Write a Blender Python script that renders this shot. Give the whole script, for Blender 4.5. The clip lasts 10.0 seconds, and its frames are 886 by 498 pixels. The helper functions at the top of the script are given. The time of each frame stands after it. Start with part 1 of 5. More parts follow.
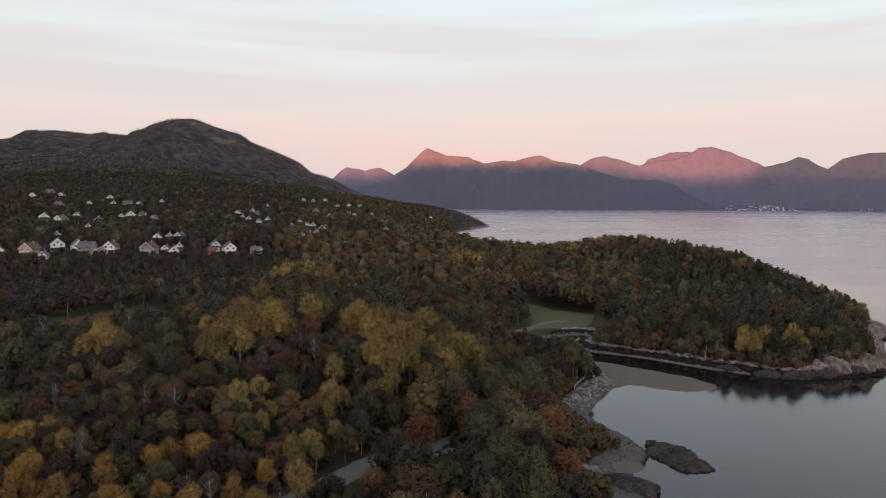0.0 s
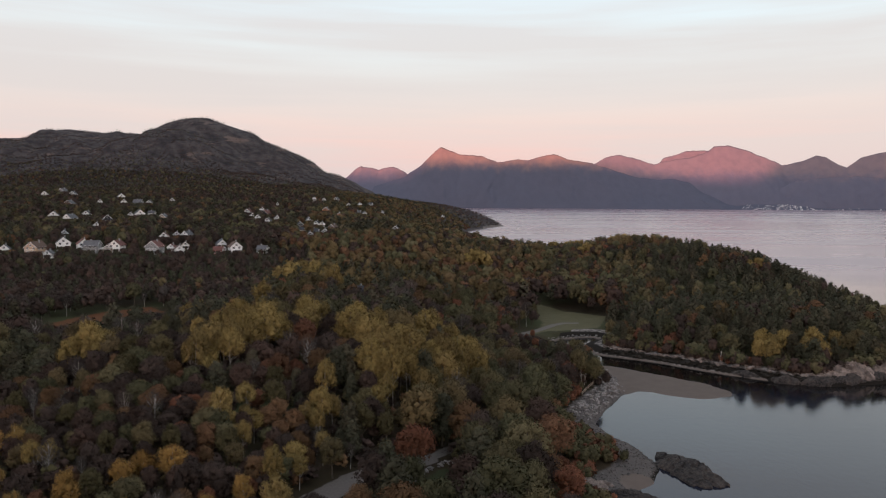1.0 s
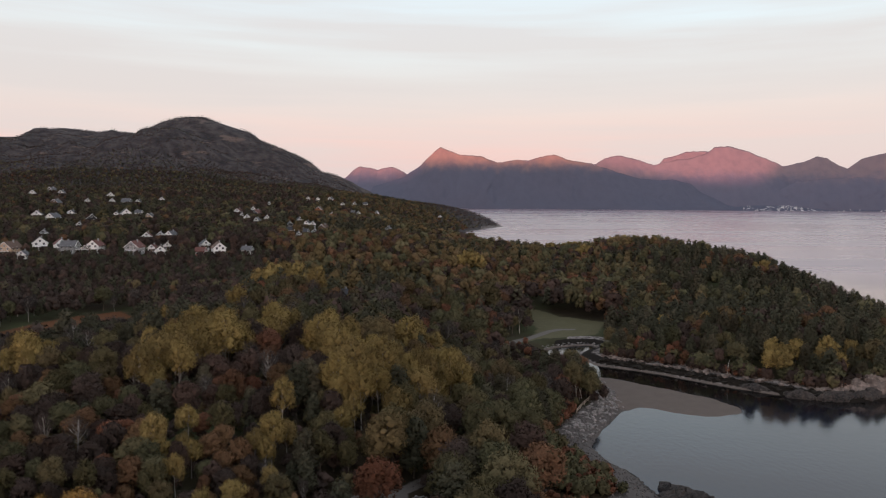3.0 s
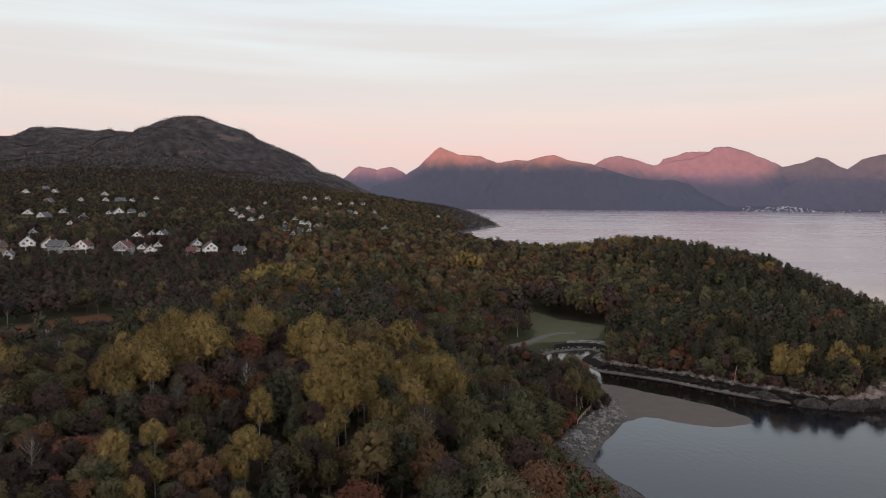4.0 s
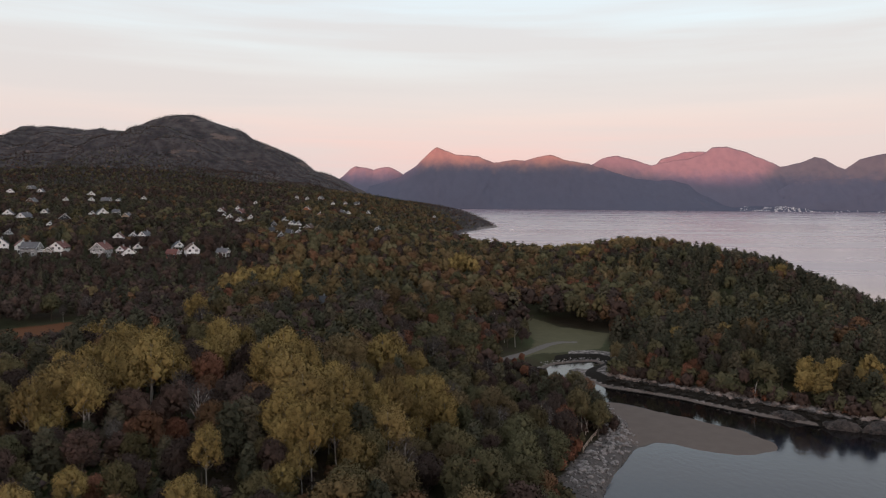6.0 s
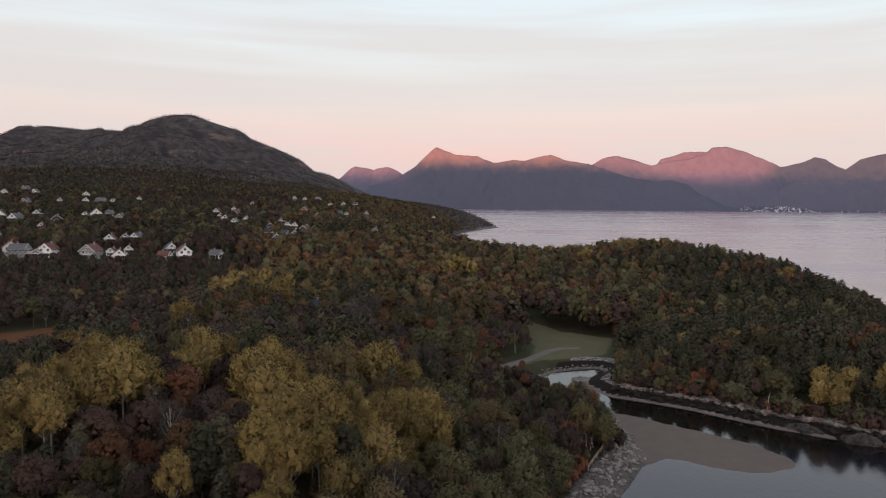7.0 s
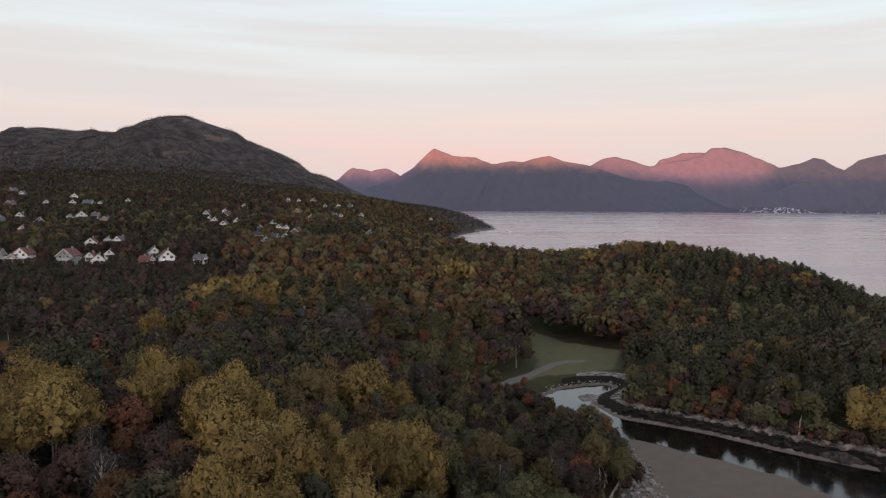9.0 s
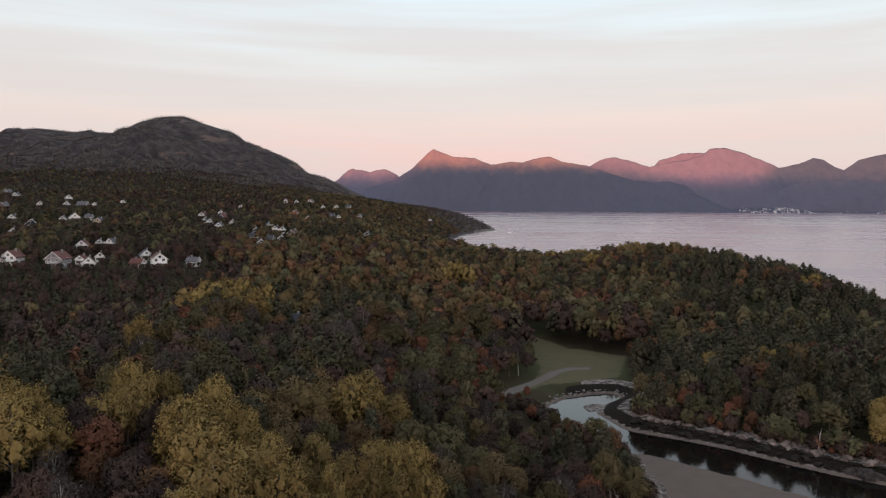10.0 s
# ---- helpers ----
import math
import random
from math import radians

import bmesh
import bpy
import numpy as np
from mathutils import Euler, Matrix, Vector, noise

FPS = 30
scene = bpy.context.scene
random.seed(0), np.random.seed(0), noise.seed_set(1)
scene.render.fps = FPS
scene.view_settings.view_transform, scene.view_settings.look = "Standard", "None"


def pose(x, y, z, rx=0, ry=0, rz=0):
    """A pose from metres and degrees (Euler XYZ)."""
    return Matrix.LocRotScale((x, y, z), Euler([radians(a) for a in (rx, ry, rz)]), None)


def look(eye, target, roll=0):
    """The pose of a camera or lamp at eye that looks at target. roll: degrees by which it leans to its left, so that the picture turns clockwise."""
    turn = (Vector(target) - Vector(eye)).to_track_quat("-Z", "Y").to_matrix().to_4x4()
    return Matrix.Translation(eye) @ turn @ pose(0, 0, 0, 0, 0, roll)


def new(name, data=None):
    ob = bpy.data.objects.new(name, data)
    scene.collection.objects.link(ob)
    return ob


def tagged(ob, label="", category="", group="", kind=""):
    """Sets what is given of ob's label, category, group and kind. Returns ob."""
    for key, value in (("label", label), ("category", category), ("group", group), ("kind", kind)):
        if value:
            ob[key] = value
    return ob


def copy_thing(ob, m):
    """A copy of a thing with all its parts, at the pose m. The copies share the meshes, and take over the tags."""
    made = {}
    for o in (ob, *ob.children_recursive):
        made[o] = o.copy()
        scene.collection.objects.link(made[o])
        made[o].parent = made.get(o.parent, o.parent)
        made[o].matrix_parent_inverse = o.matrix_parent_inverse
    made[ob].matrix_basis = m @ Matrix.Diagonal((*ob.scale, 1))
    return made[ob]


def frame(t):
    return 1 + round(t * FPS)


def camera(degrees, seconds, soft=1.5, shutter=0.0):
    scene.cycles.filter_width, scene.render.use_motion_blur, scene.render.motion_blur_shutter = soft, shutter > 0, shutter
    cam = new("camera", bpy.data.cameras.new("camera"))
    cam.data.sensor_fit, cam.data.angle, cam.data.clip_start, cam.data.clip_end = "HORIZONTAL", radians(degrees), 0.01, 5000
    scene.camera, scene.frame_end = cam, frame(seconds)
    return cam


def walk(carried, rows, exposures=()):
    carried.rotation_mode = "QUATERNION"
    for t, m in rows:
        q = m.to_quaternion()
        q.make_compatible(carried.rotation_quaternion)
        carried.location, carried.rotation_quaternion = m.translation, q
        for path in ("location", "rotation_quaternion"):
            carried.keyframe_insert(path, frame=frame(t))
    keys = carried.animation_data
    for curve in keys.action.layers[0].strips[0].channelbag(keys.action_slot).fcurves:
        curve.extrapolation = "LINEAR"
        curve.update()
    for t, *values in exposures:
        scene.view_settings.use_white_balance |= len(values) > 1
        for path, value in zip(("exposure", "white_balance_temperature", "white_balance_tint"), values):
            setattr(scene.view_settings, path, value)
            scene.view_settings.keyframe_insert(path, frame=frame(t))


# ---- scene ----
cam = camera(64.0, 10.0, soft=1.15)
PATH = [
    (0, (-6.016, -31.116, 55.283), (-6.016, -29.12, 55.147), 0.3),
    (0.5, (-4.147, -27.08, 55.173), (-4.187, -25.085, 55.035), 0.3),
    (1, (-2.637, -22.92, 55.006), (-2.677, -20.925, 54.867), 0.3),
    (1.5, (-1.27, -18.655, 54.8), (-1.311, -16.66, 54.662), 0.4),
    (2, (-0.197, -14.214, 54.579), (-0.237, -12.219, 54.441), 0.4),
    (2.5, (0.804, -9.722, 54.456), (0.764, -7.727, 54.318), 0.4),
    (4, (2.95, 4.612, 53.694), (2.912, 6.607, 53.557), 0.5),
    (4.5, (3.36, 9.484, 53.565), (3.325, 11.478, 53.428), 0.5),
    (5, (3.728, 14.344, 53.563), (3.695, 16.339, 53.426), 0.5),
    (5.5, (4.125, 19.275, 53.463), (4.094, 21.27, 53.326), 0.5),
    (7, (5.285, 33.674, 53.605), (5.255, 35.669, 53.469), 0.5),
    (7.5, (5.509, 38.36, 53.619), (5.48, 40.355, 53.483), 0.5),
    (8, (5.789, 43.018, 53.667), (5.76, 45.013, 53.531), 0.4),
    (8.5, (6.064, 47.581, 53.721), (6.037, 49.576, 53.587), 0.3),
    (9, (6.053, 52.242, 53.74), (6.028, 54.237, 53.608), 0.4),
    (9.5, (6.093, 56.837, 53.748), (6.068, 58.833, 53.617), 0.3),
    (10, (6.086, 61.121, 53.847), (6.063, 63.117, 53.717), 0.3),
]
walk(cam, [(t, look(eye, target, roll)) for t, eye, target, roll in PATH])

# ---- world, sun, exposure ----
SUN_LEAN, SUN_UP = 0.25, 1.0          # the sun stands low behind the camera, to its left
world = bpy.data.worlds.new("dusk_sky")
scene.world = world
world.use_nodes = True


def world_sky():
    nt = world.node_tree
    nt.nodes.clear()
    out = nt.nodes.new("ShaderNodeOutputWorld")
    bg = nt.nodes.new("ShaderNodeBackground")
    tc = nt.nodes.new("ShaderNodeTexCoord")
    sep = nt.nodes.new("ShaderNodeSeparateXYZ")
    nt.links.new(tc.outputs["Generated"], sep.inputs[0])
    ramp = nt.nodes.new("ShaderNodeValToRGB")
    stops = [(0.0, (0.78, 0.49, 0.47)), (0.02, (0.89, 0.54, 0.515)), (0.075, (0.89, 0.635, 0.6)), (0.115, (0.84, 0.70, 0.665)),
             (0.16, (0.78, 0.745, 0.735)), (0.20, (0.80, 0.84, 0.855)), (0.25, (0.79, 0.90, 0.96)), (0.5, (0.70, 0.81, 0.95)), (1.0, (0.66, 0.76, 0.94))]
    els = ramp.color_ramp.elements
    while len(els) < len(stops):
        els.new(0.5)
    for e, (p, c) in zip(els, stops):
        e.position, e.color = p, (*c, 1)
    nt.links.new(sep.outputs["Z"], ramp.inputs[0])
    # thin, stretched high cloud
    mp = nt.nodes.new("ShaderNodeMapping")
    mp.inputs["Scale"].default_value = (1.1, 1.1, 17)
    mp.inputs["Rotation"].default_value = (0.03, 0.06, 0)
    nt.links.new(tc.outputs["Generated"], mp.inputs[0])
    nz = nt.nodes.new("ShaderNodeTexNoise")
    nz.inputs["Scale"].default_value, nz.inputs["Detail"].default_value, nz.inputs["Roughness"].default_value = 1.3, 5, 0.5
    nt.links.new(mp.outputs[0], nz.inputs["Vector"])
    cl = nt.nodes.new("ShaderNodeValToRGB")
    cl.color_ramp.elements[0].position, cl.color_ramp.elements[0].color = 0.40, (0, 0, 0, 1)
    cl.color_ramp.elements[1].position, cl.color_ramp.elements[1].color = 0.62, (1, 1, 1, 1)
    nt.links.new(nz.outputs["Fac"], cl.inputs[0])
    amt = nt.nodes.new("ShaderNodeMath")
    amt.operation = "MULTIPLY"
    amt.inputs[1].default_value = 0.7
    nt.links.new(cl.outputs[0], amt.inputs[0])
    mix = nt.nodes.new("ShaderNodeMix")
    mix.data_type = "RGBA"
    mix.inputs["B"].default_value = (0.73, 0.675, 0.67, 1)
    nt.links.new(amt.outputs[0], mix.inputs["Factor"])
    nt.links.new(ramp.outputs[0], mix.inputs["A"])
    # the bright afterglow round the setting sun
    def arith(op, a, b):
        n = nt.nodes.new("ShaderNodeMath")
        n.operation = op
        for i, v in enumerate((a, b)):
            if isinstance(v, float):
                n.inputs[i].default_value = v
            else:
                nt.links.new(v, n.inputs[i])
        return n.outputs[0]
    toward = arith("ADD", arith("MULTIPLY", sep.outputs["X"], -SUN_LEAN), arith("MULTIPLY", sep.outputs["Y"], -0.97))
    low = arith("POWER", arith("MAXIMUM", arith("SUBTRACT", 1.0, sep.outputs["Z"]), 0.0), 5.5)
    glow = arith("MULTIPLY", arith("POWER", arith("MAXIMUM", toward, 0.0), 1.6), low)
    warm = nt.nodes.new("ShaderNodeMix")
    warm.data_type, warm.blend_type = "RGBA", "ADD"
    warm.inputs[7].default_value = (5.9, 4.1, 3.65, 1)
    nt.links.new(glow, warm.inputs[0])
    nt.links.new(mix.outputs["Result"], warm.inputs[6])
    sky = nt.nodes.new("ShaderNodeTexSky")
    sky.sky_type, sky.sun_disc = "NISHITA", False
    sky.sun_elevation, sky.sun_rotation = radians(SUN_UP), radians(180) + math.atan(SUN_LEAN)
    dim = nt.nodes.new("ShaderNodeMix")
    dim.data_type, dim.blend_type = "RGBA", "ADD"
    dim.inputs["Factor"].default_value = 0.03
    nt.links.new(warm.outputs[2], dim.inputs[6])
    nt.links.new(sky.outputs[0], dim.inputs[7])
    nt.links.new(dim.outputs[2], bg.inputs["Color"])
    bg.inputs["Strength"].default_value = 1.0
    nt.links.new(bg.outputs[0], out.inputs[0])


world_sky()
sun = new("sun", bpy.data.lights.new("sun", "SUN"))
sun.data.energy, sun.data.angle, sun.data.color = 5.0, radians(0.5), (1.0, 0.35, 0.30)
sun.matrix_world = look((0, 0, 900), (SUN_LEAN * 100, 100, 900 - 103 * math.tan(radians(SUN_UP))))

# ---- materials ----
def material(name, build, rough=0.8, spec=0.3):
    """A principled material; build(nt, shader) wires its colour and relief."""
    m = bpy.data.materials.new(name)
    m.use_nodes = True
    nt = m.node_tree
    bsdf = nt.nodes["Principled BSDF"]
    bsdf.inputs["Roughness"].default_value = rough
    bsdf.inputs["Specular IOR Level"].default_value = spec
    build(nt, bsdf)
    return m


def node(nt, kind, **values):
    n = nt.nodes.new(kind)
    for key, value in values.items():
        n.inputs[key.replace("_", " ")].default_value = value
    return n


def link_mix(nt, fac, a, b, mode="MIX"):
    n = nt.nodes.new("ShaderNodeMix")
    n.data_type, n.blend_type = "RGBA", mode
    for i, v in ((0, fac), (6, a), (7, b)):
        if isinstance(v, bpy.types.NodeSocket):
            nt.links.new(v, n.inputs[i])
        elif isinstance(v, tuple):
            n.inputs[i].default_value = (*v, 1)
        else:
            n.inputs[i].default_value = v
    return n.outputs[2]


def calc(nt, op, a, b=0.0, clamp=False):
    n = nt.nodes.new("ShaderNodeMath")
    n.operation, n.use_clamp = op, clamp
    for i, v in ((0, a), (1, b)):
        if isinstance(v, bpy.types.NodeSocket):
            nt.links.new(v, n.inputs[i])
        else:
            n.inputs[i].default_value = v
    return n.outputs[0]


def grain(nt, scale, detail=4, rough=0.55, stretch=None, world_space=True):
    """Noise in metres: scale is features a metre."""
    n = node(nt, "ShaderNodeTexNoise", Scale=scale, Detail=detail, Roughness=rough)
    src = nt.nodes.new("ShaderNodeNewGeometry").outputs["Position"] if world_space else nt.nodes.new("ShaderNodeTexCoord").outputs["Object"]
    if stretch:
        mp = nt.nodes.new("ShaderNodeMapping")
        mp.inputs["Scale"].default_value = stretch
        nt.links.new(src, mp.inputs[0])
        src = mp.outputs[0]
    nt.links.new(src, n.inputs["Vector"])
    return n.outputs["Fac"]


def step(nt, v, lo, hi):
    n = nt.nodes.new("ShaderNodeMapRange")
    n.interpolation_type = "SMOOTHSTEP"
    nt.links.new(v, n.inputs["Value"])
    n.inputs["From Min"].default_value, n.inputs["From Max"].default_value = lo, hi
    return n.outputs[0]


def relief(nt, bsdf, height, strength, distance):
    b = node(nt, "ShaderNodeBump", Strength=strength, Distance=distance)
    nt.links.new(height, b.inputs["Height"])
    nt.links.new(b.outputs[0], bsdf.inputs["Normal"])


def speckled(dark, light, scale=3.0, wide=0.15, bump=0.5, depth=0.05, own=False):
    """A builder: two tones mixed by fine and broad grain, with relief; own: in the object's own space."""
    def build(nt, bsdf):
        a, b = grain(nt, scale, 6, world_space=not own), grain(nt, wide, 3, world_space=not own)
        f = calc(nt, "ADD", calc(nt, "MULTIPLY", step(nt, a, 0.3, 0.7), 0.65), calc(nt, "MULTIPLY", step(nt, b, 0.35, 0.65), 0.35))
        nt.links.new(link_mix(nt, f, dark, light), bsdf.inputs["Base Color"])
        relief(nt, bsdf, a, bump, depth)
    return build


def tidal(dark, light):
    """Bedrock, pale and dry above, black with weed up to the high-water line."""
    def build(nt, bsdf):
        pos = nt.nodes.new("ShaderNodeSeparateXYZ")
        nt.links.new(nt.nodes.new("ShaderNodeNewGeometry").outputs["Position"], pos.inputs[0])
        a, b = grain(nt, 0.7, 7, 0.65), grain(nt, 0.16, 3)
        col = link_mix(nt, step(nt, a, 0.32, 0.68), dark, light)
        col = link_mix(nt, calc(nt, "MULTIPLY", step(nt, b, 0.5, 0.7), 0.6), col, tuple(c * 0.6 for c in dark))
        weed = step(nt, calc(nt, "ADD", pos.outputs["Z"], calc(nt, "MULTIPLY", calc(nt, "SUBTRACT", grain(nt, 0.35, 5), 0.5), 1.4)), 1.15, 0.75)
        nt.links.new(link_mix(nt, weed, col, (0.018, 0.015, 0.012)), bsdf.inputs["Base Color"])
        relief(nt, bsdf, a, 0.8, 0.3)
    return build


def leafy(dark, light, shift):
    """Foliage: tone by tree and by leaf clump; shift is the second tone that some trees turn to."""
    def build(nt, bsdf):
        geo, info = nt.nodes.new("ShaderNodeNewGeometry"), nt.nodes.new("ShaderNodeObjectInfo")
        att = nt.nodes.new("ShaderNodeAttribute")
        att.attribute_name = "tone"
        tree = calc(nt, "FRACT", calc(nt, "ADD", info.outputs["Random"], att.outputs["Fac"]))
        leaf = geo.outputs["Random Per Island"]
        base = link_mix(nt, calc(nt, "ADD", calc(nt, "MULTIPLY", leaf, 0.4), 0.3), dark, light)
        base = link_mix(nt, calc(nt, "MULTIPLY", step(nt, tree, 0.3, 1.0), 0.75), base, shift)
        value = calc(nt, "ADD", calc(nt, "MULTIPLY", calc(nt, "FRACT", calc(nt, "MULTIPLY", tree, 7.31)), 0.62), 0.72)
        value = calc(nt, "MULTIPLY", value, calc(nt, "ADD", calc(nt, "MULTIPLY", leaf, 0.12), 0.94))
        value = calc(nt, "MULTIPLY", value, calc(nt, "ADD", calc(nt, "MULTIPLY", step(nt, grain(nt, 1.4, 2, 0.6), 0.3, 0.7), 0.3), 0.85))
        hsv = nt.nodes.new("ShaderNodeHueSaturation")
        nt.links.new(value, hsv.inputs["Value"])
        nt.links.new(base, hsv.inputs["Color"])
        nt.links.new(hsv.outputs[0], bsdf.inputs["Base Color"])
    return build


def ground_build(nt, bsdf):
    def mask(name, soft=0.25):
        att = nt.nodes.new("ShaderNodeAttribute")
        att.attribute_name = name
        ragged = calc(nt, "ADD", att.outputs["Fac"], calc(nt, "MULTIPLY", calc(nt, "SUBTRACT", grain(nt, 0.55, 5), 0.5), 0.55))
        return step(nt, ragged, 0.5 - soft / 2, 0.5 + soft / 2)
    fine, mid, broad = grain(nt, 2.2, 6), grain(nt, 0.3, 4), grain(nt, 0.02, 3)
    floor = link_mix(nt, mid, (0.014, 0.011, 0.008), (0.05, 0.036, 0.02))
    floor = link_mix(nt, step(nt, broad, 0.4, 0.65), floor, (0.045, 0.05, 0.022))
    grass = link_mix(nt, mid, (0.068, 0.064, 0.035), (0.112, 0.1, 0.056))
    lawn = link_mix(nt, mid, (0.028, 0.034, 0.016), (0.048, 0.054, 0.026))
    bracken = link_mix(nt, fine, (0.06, 0.026, 0.012), (0.15, 0.065, 0.03))
    gravel = link_mix(nt, grain(nt, 3.5, 3, 0.8), (0.03, 0.027, 0.025), (0.15, 0.132, 0.122))
    sand = link_mix(nt, mid, (0.1, 0.08, 0.068), (0.14, 0.112, 0.095))
    weed = link_mix(nt, fine, (0.004, 0.0035, 0.003), (0.022, 0.017, 0.012))
    rock = link_mix(nt, step(nt, grain(nt, 0.8, 6), 0.35, 0.7), (0.05, 0.043, 0.038), (0.27, 0.235, 0.215))
    path = link_mix(nt, fine, (0.1, 0.086, 0.077), (0.165, 0.145, 0.13))
    heath = link_mix(nt, step(nt, grain(nt, 0.05, 6), 0.3, 0.7), (0.03, 0.027, 0.029), (0.08, 0.069, 0.067))
    heath = link_mix(nt, step(nt, grain(nt, 0.014, 6, 0.68, (1, 0.6, 3.5)), 0.56, 0.66), heath, (0.135, 0.1, 0.085))
    col = floor
    for name, c in (("heath", heath), ("grass", grass), ("lawn", lawn), ("bracken", bracken), ("rock", rock), ("gravel", gravel), ("weed", weed), ("sand", sand), ("path", path)):
        col = link_mix(nt, mask(name), col, c)
    nt.links.new(col, bsdf.inputs["Base Color"])
    relief(nt, bsdf, fine, 0.5, 0.12)


def water_build(nt, bsdf):
    small = grain(nt, 0.9, 3, 0.5, (1, 0.55, 1))
    swell = grain(nt, 0.06, 2, 0.5, (0.5, 1.4, 1))
    calm = step(nt, grain(nt, 0.006, 3, 0.5, (0.35, 1.5, 1)), 0.35, 0.65)
    shade = grain(nt, 0.012, 3)
    # smooth and sheltered in the bay; wind-ruffled, sky-pink tint out on the fjord
    pos = nt.nodes.new("ShaderNodeSeparateXYZ")
    nt.links.new(nt.nodes.new("ShaderNodeNewGeometry").outputs["Position"], pos.inputs[0])
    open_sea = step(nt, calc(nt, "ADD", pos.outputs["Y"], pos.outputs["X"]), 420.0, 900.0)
    creek = step(nt, calc(nt, "ADD", pos.outputs["Y"], calc(nt, "MULTIPLY", pos.outputs["X"], 0.25)), 192.0, 214.0)
    h = calc(nt, "ADD", calc(nt, "MULTIPLY", small, calc(nt, "ADD", calc(nt, "MULTIPLY", calm, 0.07), 0.02)), calc(nt, "MULTIPLY", swell, 0.05))
    relief(nt, bsdf, calc(nt, "MULTIPLY", h, calc(nt, "SUBTRACT", 1.0, calc(nt, "MULTIPLY", creek, 0.9))), 1.0, 0.35)
    body = link_mix(nt, shade, (0.008, 0.010, 0.018), (0.012, 0.015, 0.027))
    # creek body darkened for its weedy bed and, painted in, the trees' dark reflection
    body = link_mix(nt, creek, body, (0.005, 0.0045, 0.004))
    # the fjord's pale pink base colour stands in for the reflected dusk sky
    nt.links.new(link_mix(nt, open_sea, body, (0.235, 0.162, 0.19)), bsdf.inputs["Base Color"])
    ruffled = calc(nt, "ADD", calc(nt, "MULTIPLY", open_sea, calc(nt, "ADD", calc(nt, "MULTIPLY", calm, 0.07), 0.15)), 0.05)
    nt.links.new(calc(nt, "ADD", calc(nt, "MULTIPLY", calm, 0.04), ruffled), bsdf.inputs["Roughness"])
    nt.links.new(calc(nt, "ADD", calc(nt, "MULTIPLY", open_sea, 0.5), 1.39), bsdf.inputs["IOR"])


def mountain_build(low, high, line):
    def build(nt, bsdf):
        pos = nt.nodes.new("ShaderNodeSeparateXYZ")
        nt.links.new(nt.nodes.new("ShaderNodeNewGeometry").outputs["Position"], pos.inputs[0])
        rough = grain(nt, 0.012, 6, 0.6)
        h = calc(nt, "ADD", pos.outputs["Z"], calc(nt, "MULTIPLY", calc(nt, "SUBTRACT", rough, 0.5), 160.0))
        # haze blue below and sunset pink above are put into the base colour
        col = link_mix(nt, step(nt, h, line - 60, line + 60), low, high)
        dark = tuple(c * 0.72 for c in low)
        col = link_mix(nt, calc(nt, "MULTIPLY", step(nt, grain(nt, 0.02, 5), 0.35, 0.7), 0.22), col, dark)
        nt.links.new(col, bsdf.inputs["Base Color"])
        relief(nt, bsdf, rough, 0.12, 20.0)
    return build


